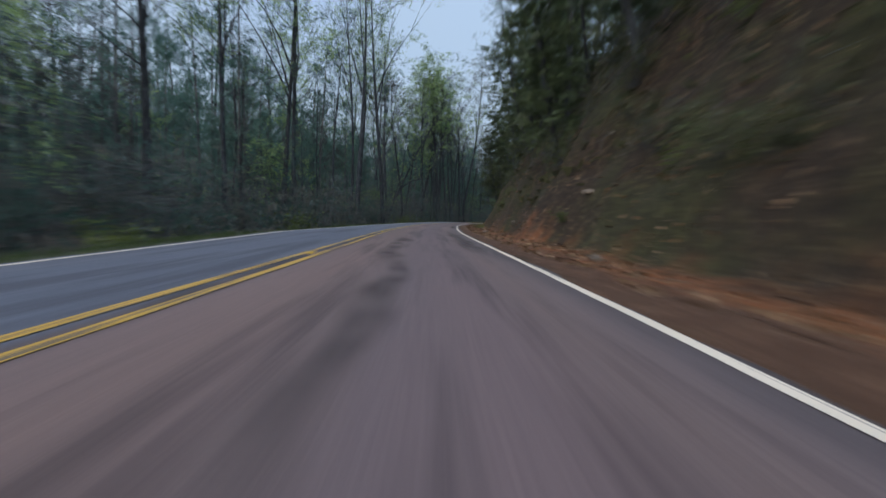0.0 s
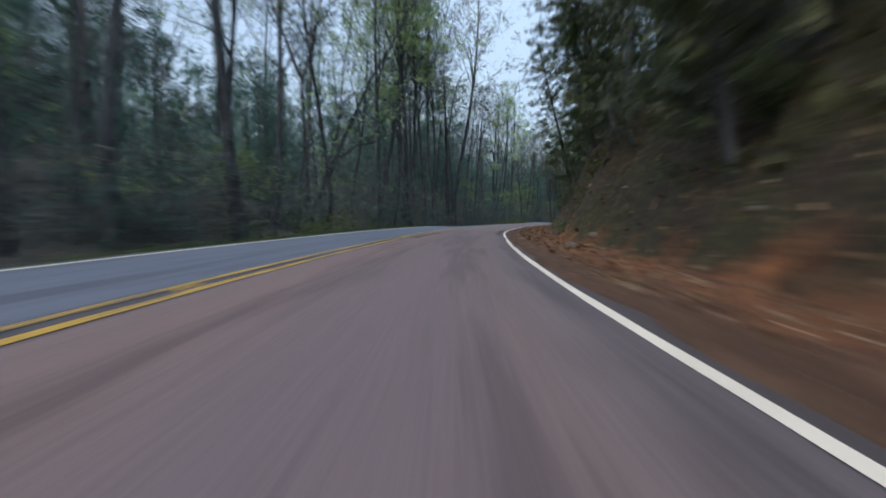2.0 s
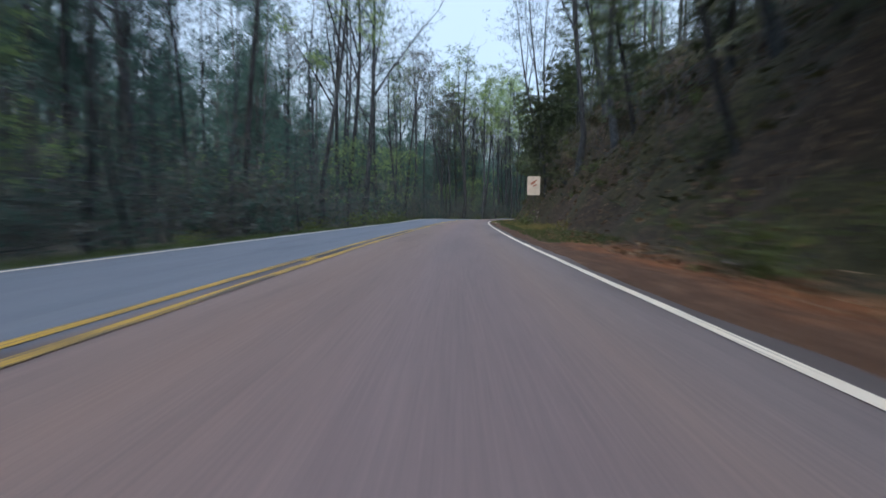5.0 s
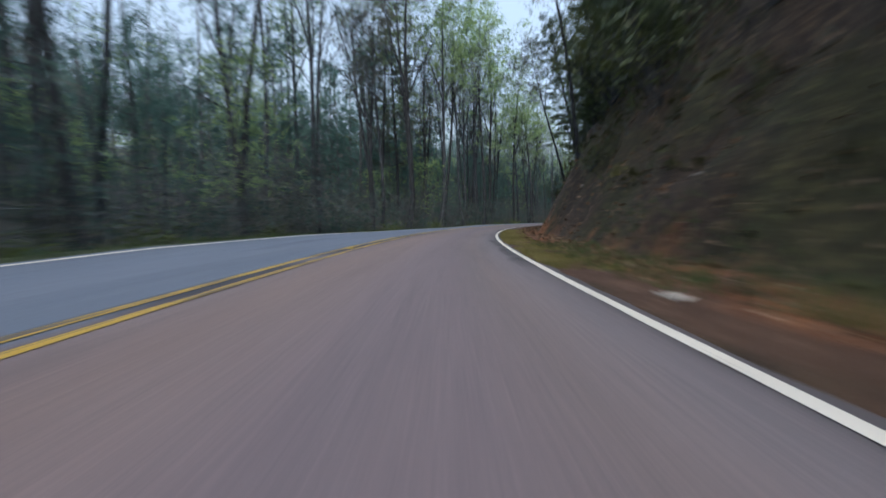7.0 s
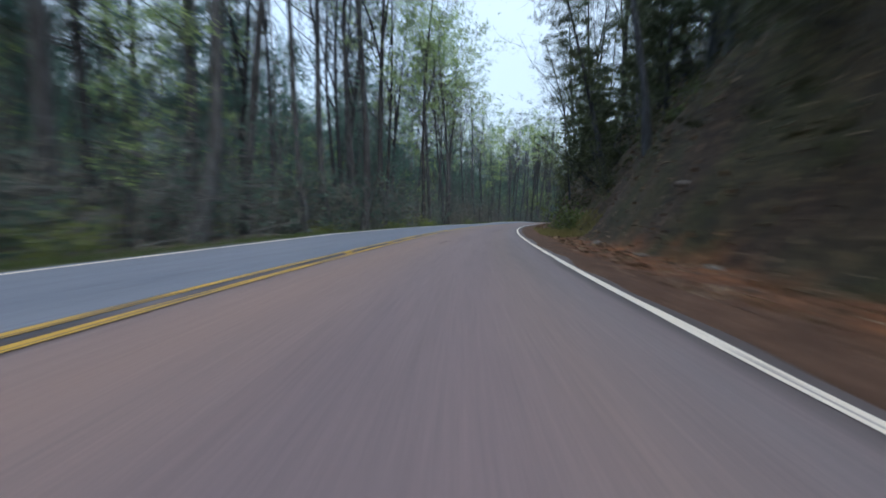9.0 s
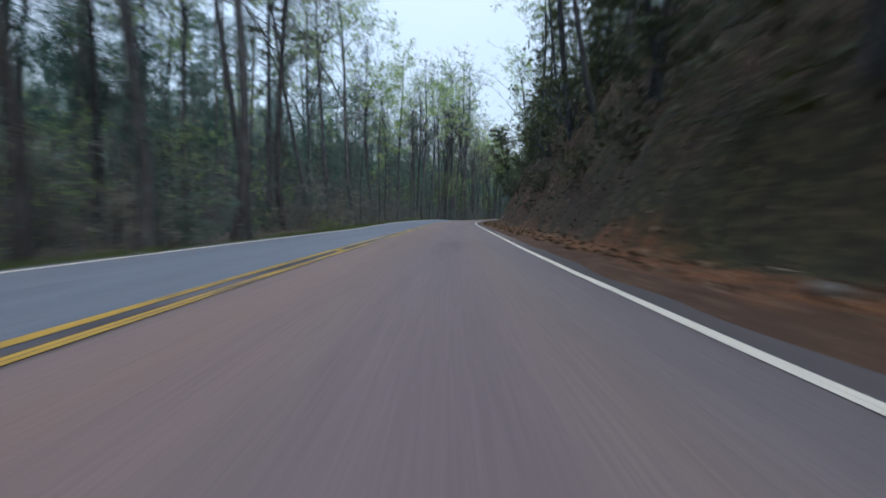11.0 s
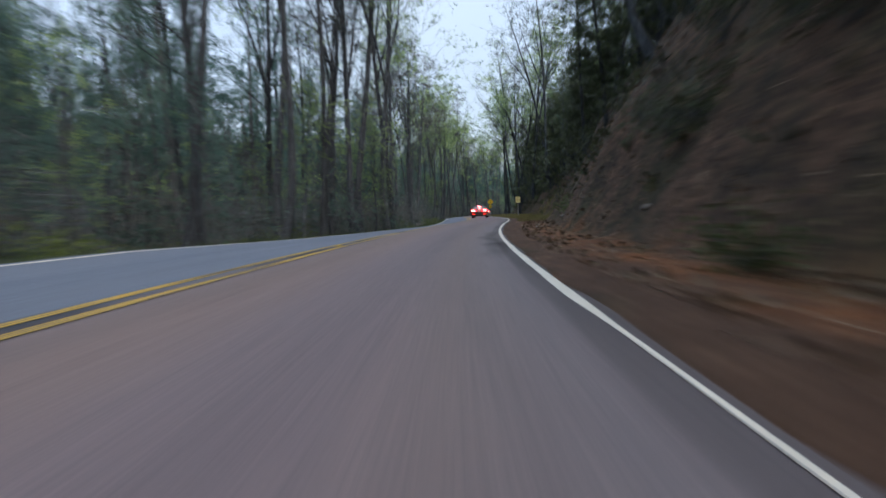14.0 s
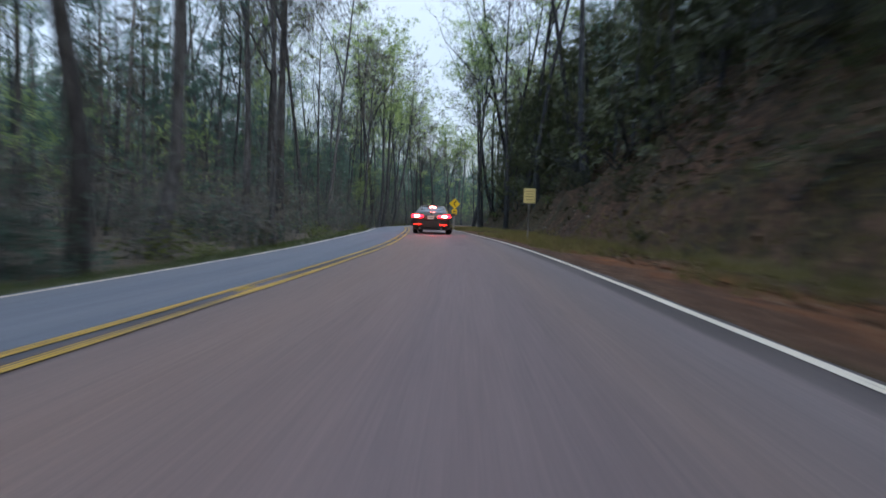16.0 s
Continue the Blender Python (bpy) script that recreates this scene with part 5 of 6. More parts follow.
def sedan(name, m, paint, label):
    """A four-door saloon, its rear at y = 0 and its nose at +y, standing on z = 0."""
    car = new(name)
    car.matrix_world = m
    tagged(car, label, "car", "cars on the road")

    def ring(y, w, zb, zt, crown):
        half = [(w * 0.80, zb), (w * 0.95, zb + 0.05), (w, zb + 0.22), (w, zb + 0.42), (w * 0.985, zt - 0.14), (w * 0.94, zt - 0.05), (w * 0.80, zt), (w * 0.4, zt + crown)]
        return [(x, y, z) for x, z in half] + [(-x, y, z) for x, z in half[::-1]]

    body = [ring(0.00, 0.80, 0.42, 0.93, 0.00), ring(0.05, 0.865, 0.33, 0.99, 0.01), ring(0.16, 0.905, 0.25, 1.02, 0.015), ring(0.45, 0.925, 0.20, 1.02, 0.02), ring(0.9, 0.93, 0.19, 1.00, 0.02),
            ring(1.8, 0.93, 0.18, 0.96, 0.01), ring(2.8, 0.93, 0.18, 0.95, 0.01), ring(3.6, 0.925, 0.19, 0.95, 0.03), ring(4.3, 0.90, 0.21, 0.86, 0.04), ring(4.7, 0.84, 0.25, 0.76, 0.03), ring(4.88, 0.72, 0.32, 0.66, 0.0)]
    smooth(part("body", loft_bm(body), paint, car), 50)

    def pane(name, pts, thick=0.012):
        bm = bmesh.new()
        bm.faces.new([bm.verts.new(p) for p in pts])
        bmesh.ops.solidify(bm, geom=bm.faces[:], thickness=thick)
        return part(name, bm, GLASS, car)

    # glasshouse: an inner dark shell, roof and pillars over it
    shell = loft_bm([[(0.76, 0.55, 0.98), (0.76, 3.35, 0.93), (-0.76, 3.35, 0.93), (-0.76, 0.55, 0.98)], [(0.56, 1.22, 1.36), (0.57, 2.5, 1.37), (-0.57, 2.5, 1.37), (-0.56, 1.22, 1.36)]])
    part("interior_shell", shell, TRIM, car)
    roof = loft_bm([[(0.60, y, z - 0.03), (0.55, y, z), (0.25, y, z + 0.02), (-0.25, y, z + 0.02), (-0.55, y, z), (-0.60, y, z - 0.03), (-0.5, y, z - 0.05), (0.5, y, z - 0.05)]
                    for y, z in ((1.16, 1.365), (1.4, 1.40), (1.9, 1.42), (2.4, 1.405), (2.62, 1.365))])
    smooth(part("roof", roof, paint, car), 50)
    pane("rear_window", [(-0.66, 0.60, 1.035), (0.66, 0.60, 1.035), (0.52, 1.17, 1.352), (-0.52, 1.17, 1.352)])
    pane("windscreen", [(0.70, 3.38, 0.98), (-0.70, 3.38, 0.98), (-0.54, 2.60, 1.36), (0.54, 2.60, 1.36)])
    for sx in (-1, 1):
        pane("side_window", [(sx * 0.795, 0.95, 1.00), (sx * 0.795, 3.1, 0.98), (sx * 0.605, 2.5, 1.345), (sx * 0.605, 1.35, 1.345)])
        pillar = loft_bm([[(sx * 0.80, 0.45, 1.0), (sx * 0.80, 0.80, 1.0), (sx * 0.64, 0.62, 1.02), (sx * 0.66, 0.45, 1.0)], [(sx * 0.60, 1.12, 1.36), (sx * 0.60, 1.34, 1.37), (sx * 0.50, 1.24, 1.37), (sx * 0.51, 1.13, 1.36)]])
        part("pillar", pillar, paint, car)
        # lamps that wrap round the corners
        lamp = loft_bm([[(sx * 0.36, -0.012, 0.82), (sx * 0.36, -0.012, 0.89), (sx * 0.36, 0.06, 0.89), (sx * 0.36, 0.06, 0.82)],
                        [(sx * 0.62, -0.01, 0.79), (sx * 0.62, -0.01, 0.92), (sx * 0.62, 0.08, 0.92), (sx * 0.62, 0.08, 0.79)],
                        [(sx * 0.85, 0.02, 0.80), (sx * 0.85, 0.02, 0.93), (sx * 0.80, 0.14, 0.93), (sx * 0.80, 0.14, 0.80)],
                        [(sx * 0.925, 0.16, 0.82), (sx * 0.925, 0.16, 0.92), (sx * 0.86, 0.24, 0.92), (sx * 0.86, 0.24, 0.82)]])
        tail = part("tail_lamp", lamp, TAIL, car, "bright red lit tail lamp")
        part("brake_lamp", box_bm((0.24, 0.024, 0.095), (sx * 0.66, -0.014, 0.855), 0.008, (0, 0, sx * 4)), TAIL_CORE, tail, "glowing brake lamp")
        part("bumper_lamp", box_bm((0.34, 0.03, 0.045), (sx * 0.62, -0.022, 0.46), 0.008, (0, 0, sx * 9)), REFLECTOR, car, "narrow lit red lamp low in the bumper")
        part("exhaust_tip", rod_bm(0.045, 0.12, (sx * 0.52, 0.05, 0.27), (90, 0, 0), 14), CHROME, car, "chrome exhaust tip")
        part("door_mirror", box_bm((0.20, 0.12, 0.13), (sx * 1.0, 2.95, 1.02), 0.03), paint, car)
        part("headlamp", box_bm((0.34, 0.16, 0.12), (sx * 0.62, 4.70, 0.66), 0.03, (0, 0, -sx * 20)), CHROME, car, "clear headlamp")
        part("door_handle", box_bm((0.02, 0.18, 0.03), (sx * 0.935, 1.75, 0.83), 0.006), paint, car)
        for y in (0.98, 3.85):
            wheel = new("wheel")
            wheel.parent, wheel.location = car, (sx * 0.81, y, 0.33)
            part("tyre", rod_bm(0.33, 0.225, (0, 0, 0), (0, 90, 0), 28, 0.03), RUBBER, wheel)
            part("rim", rod_bm(0.22, 0.235, (0, 0, 0), (0, 90, 0), 20, 0.01), METAL, wheel)
            part("hub", rod_bm(0.05, 0.25, (0, 0, 0), (0, 90, 0), 12), TRIM, wheel)
    part("high_brake_lamp", box_bm((0.30, 0.03, 0.035), (0, 1.10, 1.33), 0.006, (-28, 0, 0)), TAIL_CORE, car, "lit high brake lamp behind the rear window")
    part("number_plate", box_bm((0.31, 0.012, 0.16), (0, -0.008, 0.80), 0.003), SIGN_WHITE, car, "blank white number plate")
    plate = car.children[-1]
    part("plate_bar", box_bm((0.20, 0.006, 0.022), (0, -0.016, 0.80), 0.0), TRIM, plate)
    part("boot_trim", box_bm((0.62, 0.02, 0.022), (0, -0.006, 0.915), 0.005), CHROME, car, "thin chrome strip over the plate")
    part("boot_lip", box_bm((1.30, 0.10, 0.025), (0, 0.12, 1.035), 0.01, (8, 0, 0)), paint, car)
    part("badge", rod_bm(0.045, 0.012, (0, -0.004, 0.965), (90, 0, 0), 18), CHROME, car)
    part("rear_bumper", loft_bm([[(x, y - 0.035, 0.36), (x, y - 0.045, 0.60), (x, y + 0.05, 0.64), (x, y + 0.05, 0.34)] for x, y in ((-0.90, 0.20), (-0.82, 0.07), (-0.5, 0.01), (0, 0.0), (0.5, 0.01), (0.82, 0.07), (0.90, 0.20))]), paint, car)
    part("diffuser", box_bm((1.30, 0.12, 0.16), (0, 0.06, 0.30), 0.02), TRIM, car, "matt black lower bumper")
    part("aerial_fin", loft_bm([[(0.025, 1.35, 1.40), (0.025, 1.55, 1.41), (-0.025, 1.55, 1.41), (-0.025, 1.35, 1.40)], [(0.006, 1.36, 1.46), (0.006, 1.40, 1.46), (-0.006, 1.40, 1.46), (-0.006, 1.36, 1.46)]]), paint, car)
    return car


def on_road(s, u, turn=0.0):
    x, y = plan(s, u)
    return Matrix.Translation((float(x), float(y), float(road_z(s, np.asarray(u)))+0.002)) @ pose(0, 0, 0, 0, 0, -math.degrees(heading(s)) + turn)


sedan("car", on_road(331.0, 1.02, -5.5), PAINT, "dark grey saloon with brake lights glowing, on the road")
sedan("car", on_road(386, 1.75), PAINT_TWO, "dark red saloon further on, tail lights lit")


def sign_post(parent, height, at=(0, 0.03, 0), mat=None):
    """A steel channel post."""
    x, y, z = at
    bm = bmesh.new()
    outline = [(-0.035, 0.0), (-0.035, 0.012), (-0.015, 0.012), (-0.012, 0.035), (0.012, 0.035), (0.015, 0.012), (0.035, 0.012), (0.035, 0.0), (0.010, 0.0), (0.007, 0.026), (-0.007, 0.026), (-0.010, 0.0)]
    rows = [[bm.verts.new((x + px, y + py, z + h)) for px, py in outline] for h in (-0.5, height)]
    for i in range(len(outline)):
        j = (i + 1) % len(outline)
        bm.faces.new((rows[0][i], rows[0][j], rows[1][j], rows[1][i]))
    bm.faces.new(rows[1])
    bmesh.ops.recalc_face_normals(bm, faces=bm.faces)
    return part("post", bm, mat or METAL, parent, "dark weathered steel post" if mat else "galvanised steel channel post")


def plate_bm(w, h, corner=0.04, thick=0.004, at=(0, 0, 0), turn=(0, 0, 0)):
    """A thin board with rounded corners, facing -y."""
    bm = bmesh.new()
    pts = []
    for cx, cz, a0 in ((w / 2 - corner, h / 2 - corner, 0), (-w / 2 + corner, h / 2 - corner, 90), (-w / 2 + corner, -h / 2 + corner, 180), (w / 2 - corner, -h / 2 + corner, 270)):
        for k in range(5):
            a = radians(a0 + 22.5 * k)
            pts.append((cx + corner * math.cos(a), cz + corner * math.sin(a)))
    front = [bm.verts.new((x, -thick / 2, z)) for x, z in pts]
    back = [bm.verts.new((x, thick / 2, z)) for x, z in pts]
    bm.faces.new(front)
    bm.faces.new(back[::-1])
    for i in range(len(pts)):
        j = (i + 1) % len(pts)
        bm.faces.new((front[j], front[i], back[i], back[j]))
    bmesh.ops.recalc_face_normals(bm, faces=bm.faces)
    bmesh.ops.transform(bm, matrix=pose(*at, *turn), verts=bm.verts)
    return bm


def sign_at(s, u, turn, label):
    sign = new("road_sign")
    p = on_ground(s, u)
    sign.matrix_world = Matrix.Translation(p) @ pose(0, 0, 0, 0, 0, -math.degrees(heading(s)) + turn)
    return tagged(sign, label, "road sign"), float(p.z)


# tall white sign before the bend, with a worn red figure over bars of small print
sign, z0 = sign_at(131.7, 6.25, -6, "tall white sign with a faded red figure, on a post")
zc = 2.62 - z0
sign_post(sign, zc + 0.6, mat=WEATHERED_POST)
face = part("board", plate_bm(0.84, 1.24, 0.06, 0.004, (0, 0, zc)), SIGN_DULL, sign, "white sheet board with rounded corners")
for w, dx, dz, a in ((0.50, 0.0, 0.26, 32), (0.34, -0.04, 0.16, 32), (0.30, 0.08, 0.02, 28)):
    part("figure", plate_bm(w, 0.09, 0.03, 0.003, (dx, -0.005, zc + dz), (0, -a, 0)), SIGN_RED, face, "faded red slanting figure")
for w, dz in ((0.60, -0.22), (0.52, -0.34), (0.62, -0.46)):
    part("print_bar", plate_bm(w, 0.055, 0.01, 0.003, (0, -0.005, zc + dz)), PALE_INK, face, "bar of small faded print")
for dz in (-0.5, 0.5):
    part("bolt", rod_bm(0.012, 0.014, (0, -0.006, zc + dz), (90, 0, 0), 8), METAL, face)

# small cream sign on the verge
sign, z0 = sign_at(329.2, 5.35, 0, "small faded yellow sign with bars of print, on a post")
zc = 1.93 - z0
sign_post(sign, zc + 0.3)
face = part("board", plate_bm(0.53, 0.66, 0.04, 0.004, (0, 0, zc)), SIGN_CREAM, sign, "faded yellow board")
for w, dz in ((0.40, 0.20), (0.34, 0.08), (0.40, -0.04), (0.30, -0.17)):
    part("print_bar", plate_bm(w, 0.028, 0.01, 0.003, (0, -0.005, zc + dz)), FADED, face, "thin bar of faded brown print")

# yellow diamond with a winding arrow, and a small plate under it
sign, z0 = sign_at(349.0, 3.78, 0, "yellow diamond winding road sign over a small yellow plate")
zc = 2.18 - z0
sign_post(sign, zc + 0.4)
face = part("board", plate_bm(0.66, 0.66, 0.05, 0.004, (0, 0, zc), (0, 45, 0)), SIGN_YELLOW, sign, "yellow diamond board")
bm = bmesh.new()
path = [(0.06, -0.24), (0.06, -0.10), (-0.07, -0.02), (-0.07, 0.08), (0.05, 0.15)]
for i, (x, z) in enumerate(path):
    a, b = path[max(i - 1, 0)], path[min(i + 1, len(path) - 1)]
    d = Vector((b[0] - a[0], b[1] - a[1])).normalized()
    for k in (-1, 1):
        bm.verts.new((x - k * d.y * 0.035, -0.006, zc + z + k * d.x * 0.035))
bm.verts.ensure_lookup_table()
for i in range(len(path) - 1):
    bm.faces.new((bm.verts[2 * i], bm.verts[2 * i + 1], bm.verts[2 * i + 3], bm.verts[2 * i + 2]))
tip = [bm.verts.new((x, -0.006, zc + z)) for x, z in ((-0.02, 0.22), (0.14, 0.24), (0.12, 0.09))]
bm.faces.new(tip)
part("arrow", bm, SIGN_BLACK, face, "black winding arrow")
plate = part("speed_plate", plate_bm(0.44, 0.44, 0.03, 0.004, (0, 0, zc - 0.68)), SIGN_YELLOW, sign, "small square yellow plate")
for w, dz in ((0.24, 0.05), (0.26, -0.11)):
    part("print_bar", plate_bm(w, 0.10 if dz > 0 else 0.05, 0.01, 0.003, (0, -0.005, zc - 0.68 + dz)), SIGN_BLACK, plate)

# ---- raised markers between the yellow lines
MARKER = plain("yellow_marker_lens", (0.90, 0.66, 0.06), 0.2)
base = None
for start, step, number in ((-5.3, 12.19, 11), (122.6, 12.25, 6), (187.4, 12.1, 5), (246.5, 12.3, 4), (299.3, 12.19, 5)):
    for k in range(number):
        s = start + step * k
        m = on_road(s, float(middle(s)))
        if base is None:
            base = new("road_marker")
            base.matrix_world = m
            tagged(base, "low yellow reflective marker between the centre lines", "road marker", "raised road markers")
            body = loft_bm([[(-0.05, -0.05, 0.0), (0.05, -0.05, 0.0), (0.05, 0.05, 0.0), (-0.05, 0.05, 0.0)], [(-0.042, -0.022, 0.018), (0.042, -0.022, 0.018), (0.042, 0.022, 0.018), (-0.042, 0.022, 0.018)]])
            part("housing", body, YELLOW_LINE, base)
            part("lens", box_bm((0.076, 0.004, 0.015), (0, -0.039, 0.011), 0, (-58, 0, 0)), MARKER, base, "yellow reflecting lens")
        else:
            copy_thing(base, m)

# ---- fallen trunk down the bank, loose scraps, stones
log = Shape()
run = [on_ground(301.2 + 0.4 * k, 6.6 + 4.2 * k) for k in np.linspace(0, 1, 10)]
run = [run[0].lerp(run[-1], k) * 0.2 + p * 0.8 + Vector((0, 0, 0.10)) for k, p in zip(np.linspace(0, 1, 10), run)]
origin = run[0].copy()
log.tube([p - origin for p in run], [0.07 + 0.04 * k for k in np.linspace(0, 1, 10)], 9)
for k in (3, 5, 6, 8):
    q = run[k] - origin
    log.tube([q, q + Vector((0.15, -0.2, 0.35)), q + Vector((0.25, -0.25, 0.6))], [0.03, 0.02, 0.006], 5)
ob = new("fallen_trunk", log.mesh("fallen_trunk", DEADWOOD, True))
ob.location = origin
tagged(ob, "dead grey tree trunk lying down the bank", "log")


def scrap(s, u, w, d, mat, label, seed):
    r = random.Random(seed)
    n = 7
    verts = [((i / (n - 1) - 0.5) * w + r.gauss(0, 0.008), (j / (n - 1) - 0.5) * d + r.gauss(0, 0.008), abs(r.gauss(0.015, 0.012))) for i in range(n) for j in range(n)]
    faces = [(i * n + j, (i + 1) * n + j, (i + 1) * n + j + 1, i * n + j + 1) for i in range(n - 1) for j in range(n - 1)]
    ob = mesh_object("paper_scrap", verts, faces, mat)
    mod = ob.modifiers.new("thick", "SOLIDIFY")
    mod.thickness = 0.003
    ob.matrix_world = Matrix.Translation(on_ground(s, u, 0.004)) @ pose(0, 0, 0, 0, 0, -math.degrees(heading(s)) + seed * 31)
    return tagged(ob, label, "litter", "roadside litter")


scrap(140.6, 4.03, 0.22, 0.16, PAPER, "crumpled white paper on the dirt shoulder", 1)
scrap(295.2, 4.93, 0.30, 0.20, PAPER, "crumpled white paper at the foot of the bank", 2)
scrap(295.6, 4.27, 0.24, 0.18, PAPER, "crumpled white paper on the dirt shoulder", 4)
scrap(303.6, 3.98, 0.20, 0.16, SIGN_RED, "faded red wrapper on the dirt shoulder", 3)

STONES = []
for i in range(4):
    bm = bmesh.new()
    bmesh.ops.create_icosphere(bm, subdivisions=2, radius=1)
    r = random.Random(50 + i)
    for vtx in bm.verts:
        vtx.co *= 1 + 0.28 * noise.noise(vtx.co * 1.4 + Vector((i * 7, 0, 0)))
    bmesh.ops.scale(bm, vec=(1, r.uniform(0.6, 0.9), r.uniform(0.4, 0.6)), verts=bm.verts)
    me = bpy.data.meshes.new("stone")
    bm.to_mesh(me)
    bm.free()
    me.materials.append(STONE)
    STONES.append(me)
rng = random.Random(77)
for i in range(90):
    s = rng.uniform(5, 340)
    toe = float(np.interp(s, TOE_S, TOE_U))
    u = toe + rng.uniform(-0.9, 2.2)
    k = rng.uniform(0.05, 0.2)
    ob = new("stone", STONES[i % 4])
    ob.matrix_world = Matrix.Translation(on_ground(s, u, k * 0.12)) @ pose(0, 0, 0, 0, 0, rng.uniform(0, 360)) @ Matrix.Scale(k, 4)
    tagged(ob, "rough grey-brown stone at the foot of the bank", "stone", "stones on the bank")


# ---- what nobody could count: dead leaves, roots and twigs on the bank, grass on the verges
LITTER = spotted("dead_leaves", [(0.3, (0.035, 0.020, 0.011)), (0.5, (0.11, 0.068, 0.040)), (0.7, (0.34, 0.25, 0.165))], 3.0, 0.9)
GRASS = spotted("verge_grass", [(0.3, (0.032, 0.058, 0.020)), (0.6, (0.070, 0.115, 0.040)), (0.8, (0.14, 0.165, 0.065))], 1.2, 0.7, through_light=0.3)
ROOT = spotted("roots_and_twigs", [(0.3, (0.07, 0.052, 0.038)), (0.7, (0.20, 0.155, 0.115))], 3.0, 0.9)


def places_on(n, rng, s0, s1, near, far, power=1.0):
    s = np.array([rng.uniform(s0, s1) for _ in range(n)])
    u = np.interp(s, TOE_S, TOE_U) + np.array([near + (far - near) * rng.random() ** power for _ in range(n)])
    x, y = plan(s, u)
    return np.stack([x, y, ground_z(s, u)], 1), s, u


litter = Shape()
pts, _, _ = places_on(46000, rng, 0, 350, -1.5, 9.5, 1.3)
for p in pts:
    litter.leaf((p[0], p[1], p[2] + 0.015 + 0.02 * rng.random()), rng.uniform(0.04, 0.12), rng, 0.6, 1.4)
tagged(new("leaf_litter", litter.mesh("leaf_litter", LITTER)), "brown dead leaves strewn over the bank", "leaf litter", kind="stuff")

roots = Shape()
pts, sr, ur = places_on(2800, rng, 0, 350, 1.3, 9.0)
for p, s, u in zip(pts, sr, ur):
    a = rng.uniform(-1.2, 1.2)
    length = rng.uniform(0.3, 1.4)
    q = on_ground(s + length * math.sin(a), u - length * math.cos(a) * 0.6, 0.03)
    mid = (Vector(p) + q) / 2 + Vector((0, 0, 0.05))
    roots.tube([Vector(p) + Vector((0, 0, 0.02)), mid, q], [0.016, 0.013, 0.006], 3)
tagged(new("roots_and_twigs", roots.mesh("roots_and_twigs", ROOT)), "bare roots and fallen twigs on the bank", "roots", kind="stuff")

fern = Shape()
pts, _, _ = places_on(2600, rng, 0, 350, 1.0, 8.5, 1.0)
for p in pts:
    n = rng.randrange(5, 9)
    for k in range(n):
        a, h = k * 6.28 / n + rng.uniform(-.4, .4), rng.uniform(0.15, 0.5)
        fern.strip((p[0], p[1], p[2] - 0.02), (p[0] + math.cos(a) * h, p[1] + math.sin(a) * h, p[2] + h * rng.uniform(0.3, 0.9)), 0.07, rng)
tagged(new("ferns", fern.mesh("ferns", DARKLEAF)), "small dark ferns and weeds on the bank", "ferns", kind="stuff")

grass = Shape()


def tufts(n, s0, s1, u0, u1, tall):
    s = np.array([rng.uniform(s0, s1) for _ in range(n)])
    u = np.array([u0 + (u1 - u0) * rng.random() for _ in range(n)])
    keep = wave(s, u, 7.0, 31) > -0.5
    x, y = plan(s, u)
    z = ground_z(s, u)
    for px, py, pz in np.stack([x, y, z], 1)[keep]:
        for _ in range(3):
            h = tall * rng.uniform(0.5, 1.3)
            grass.strip((px + rng.gauss(0, .03), py + rng.gauss(0, .03), pz - 0.01), (px + rng.gauss(0, h * .5), py + rng.gauss(0, h * .5), pz + h), 0.012 + 0.012 * rng.random(), rng)


tufts(16000, 0, 350, -5.6, EDGE_L - 0.05, 0.14)
tufts(2500, 110, 150, 4.1, 6.2, 0.16)
tagged(new("verge_grass", grass.mesh("verge_grass", GRASS)), "short rough grass along the road's edges", "grass", kind="stuff")

# low creeping growth in patches over the bank
OLIVE = spotted("olive_bank_growth", [(0.3, (0.016, 0.020, 0.007)), (0.55, (0.042, 0.048, 0.016)), (0.75, (0.105, 0.108, 0.036))], 0.5, 0.8, through_light=0.15)
growth = Shape()
pts, sr, ur = places_on(6500, rng, 0, 400, 1.0, 11.0, 1.2)
for p, s, u in zip(pts, sr, ur):
    if float(wave(s, u, 9.0, 51)) < -0.25:
        continue
    for _ in range(9):
        q = (p[0] + rng.gauss(0, .22), p[1] + rng.gauss(0, .22), p[2] + abs(rng.gauss(0.10, .12)))
        growth.fleck(q, rng.uniform(0.08, 0.22), rng)
tagged(new("bank_growth", growth.mesh("bank_growth", OLIVE)), "low olive-green weeds and moss in patches on the bank", "weeds", kind="stuff")

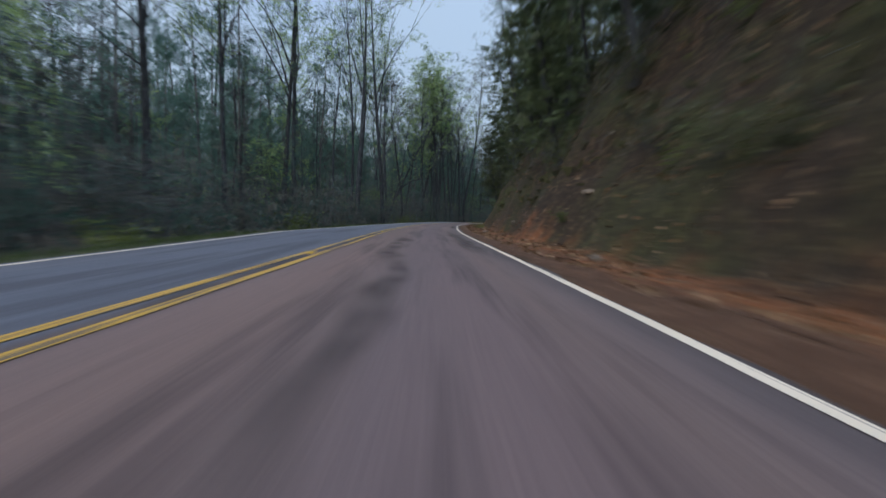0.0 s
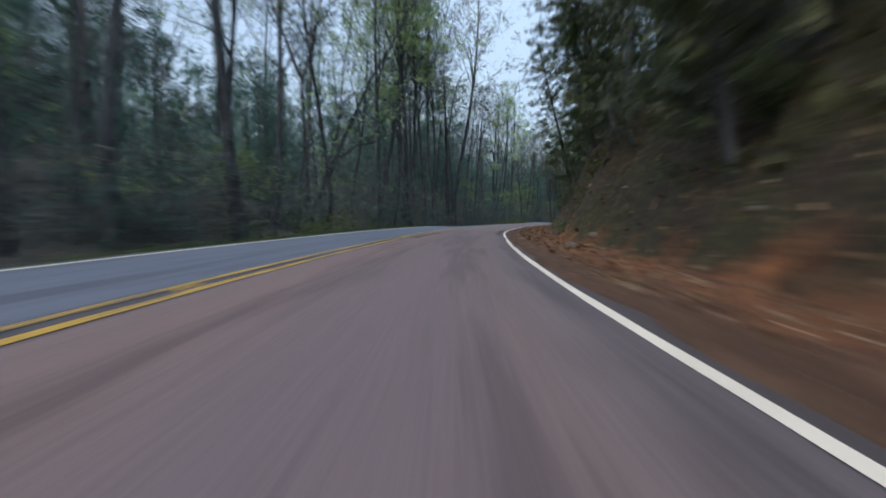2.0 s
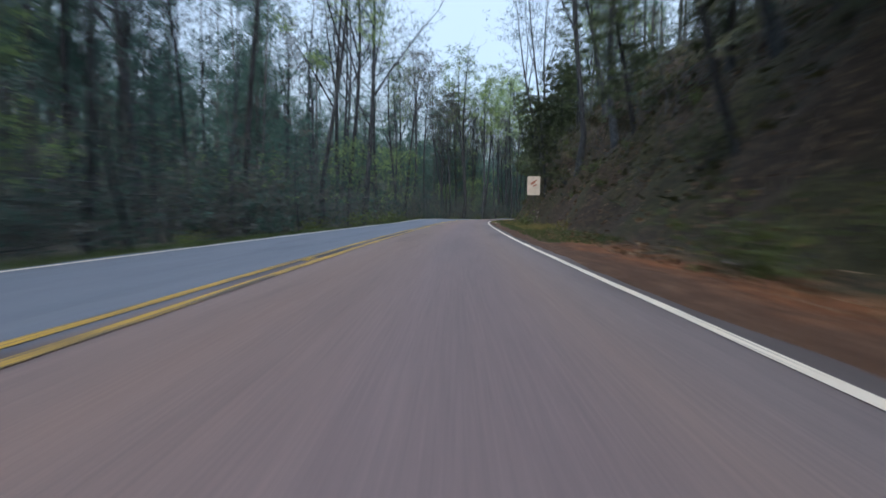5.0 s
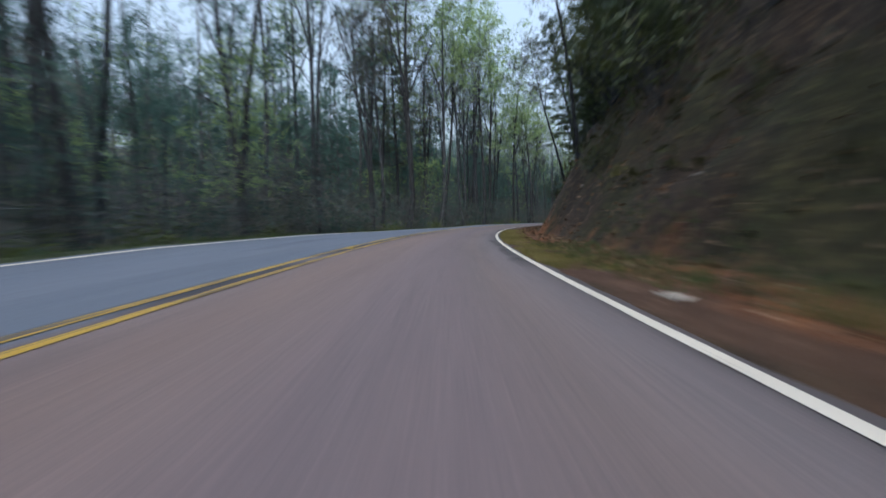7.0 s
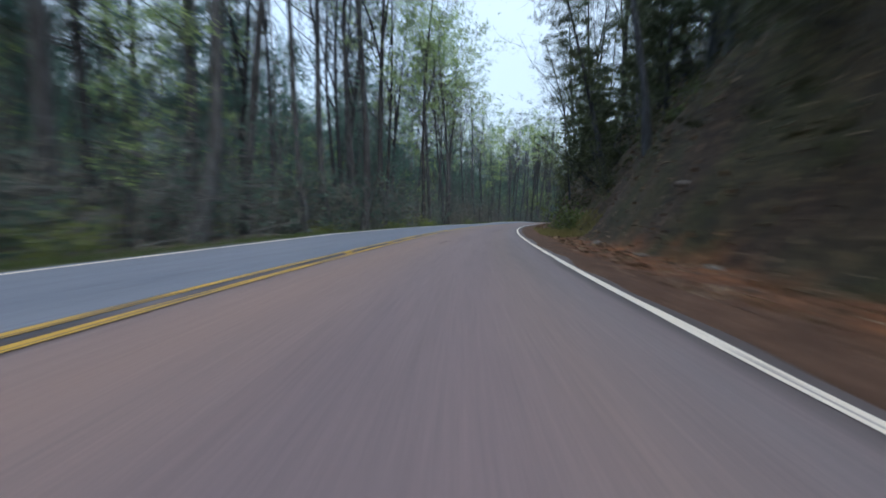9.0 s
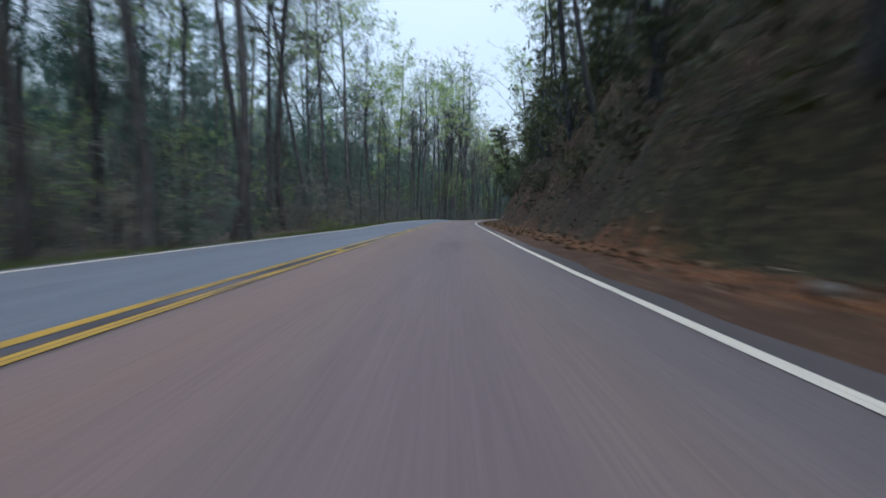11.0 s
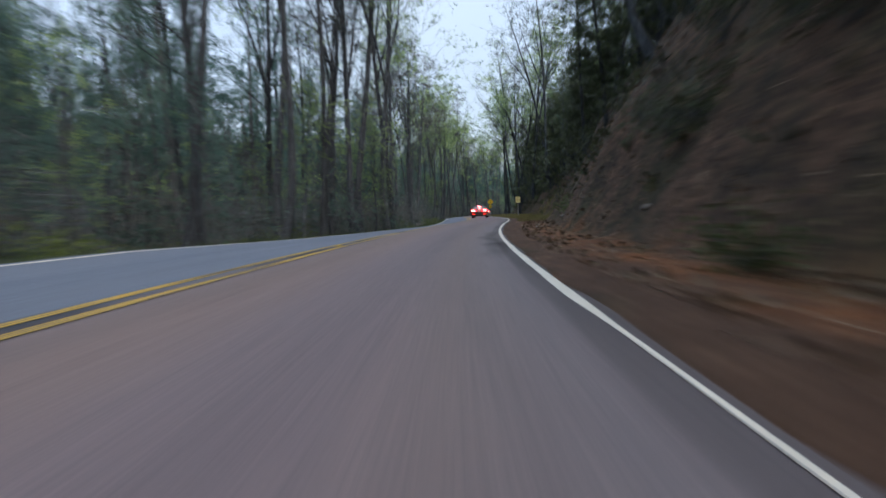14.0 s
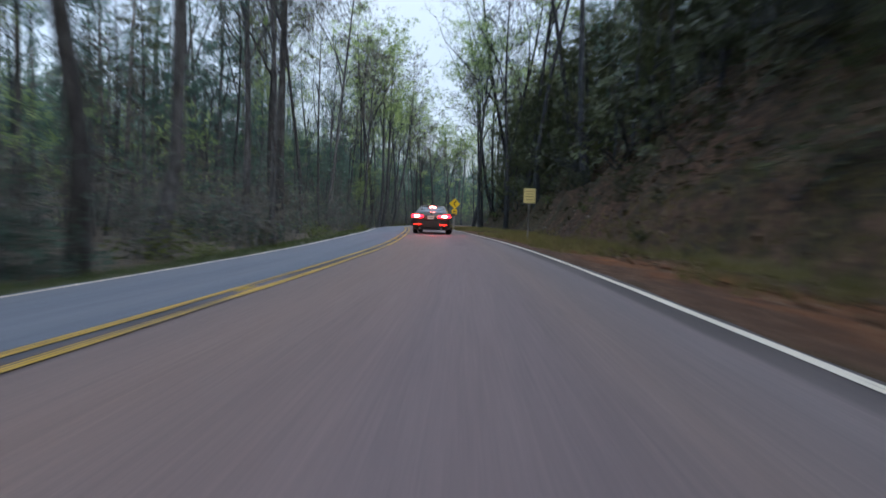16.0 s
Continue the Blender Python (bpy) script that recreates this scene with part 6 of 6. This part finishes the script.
# bare brush standing on the bank
brush = Shape()
pts, _, _ = places_on(9000, rng, 0, 380, 1.5, 13.0)
for p in pts:
    o = Vector(p) - Vector((0, 0, 0.05))
    h = rng.uniform(0.3, 1.1)
    t = o + Vector((rng.gauss(0, 0.35) * h, rng.gauss(0, 0.35) * h, h))
    brush.strip(o, t, 0.022, rng)
    for _ in range(3):
        q = o.lerp(t, rng.uniform(0.3, 0.9))
        brush.strip(q, q + Vector((rng.gauss(0, 0.3), rng.gauss(0, 0.3), rng.gauss(0.15, 0.2))) * (0.5 + h), 0.014, rng)
tagged(new("bank_brush", brush.mesh("bank_brush", TWIG)), "thin bare brush standing on the bank", "brush", kind="stuff")

# taller dry grass where the bank steps back
grass = Shape()
tufts(6000, 306, 362, 4.0, 8.0, 0.28)
tufts(2500, 195, 210, 4.4, 6.6, 0.25)
tufts(1500, 120, 140, 4.6, 6.6, 0.25)
tufts(5000, 143, 168, 3.5, 4.5, 0.06)
DRY = spotted("dry_grass", [(0.3, (0.12, 0.12, 0.035)), (0.6, (0.25, 0.23, 0.085)), (0.8, (0.38, 0.34, 0.16))], 0.7, 0.7, through_light=0.3)
tagged(new("dry_grass", grass.mesh("dry_grass", DRY)), "tall pale dry grass below the bank", "grass", kind="stuff")

# pale straws, pine needles and small sticks strewn along the foot of the bank
STRAW = spotted("pale_straw", [(0.3, (0.16, 0.11, 0.075)), (0.55, (0.34, 0.255, 0.18)), (0.75, (0.52, 0.42, 0.31))], 2.0, 0.9)
straw = Shape()
pts, sr, ur = places_on(15000, rng, 0, 350, -1.7, 8.5, 1.1)
for p, s, u in zip(pts, sr, ur):
    length = rng.uniform(0.08, 0.45)
    a = rng.uniform(0, 6.28)
    q = on_ground(s + length * math.cos(a), u + length * math.sin(a) * 0.5, 0.025)
    straw.strip((p[0], p[1], p[2] + 0.02), q, rng.uniform(0.008, 0.022), rng)
tagged(new("straw", straw.mesh("straw", STRAW)), "pale straws and small sticks strewn along the bank", "straw", kind="stuff")
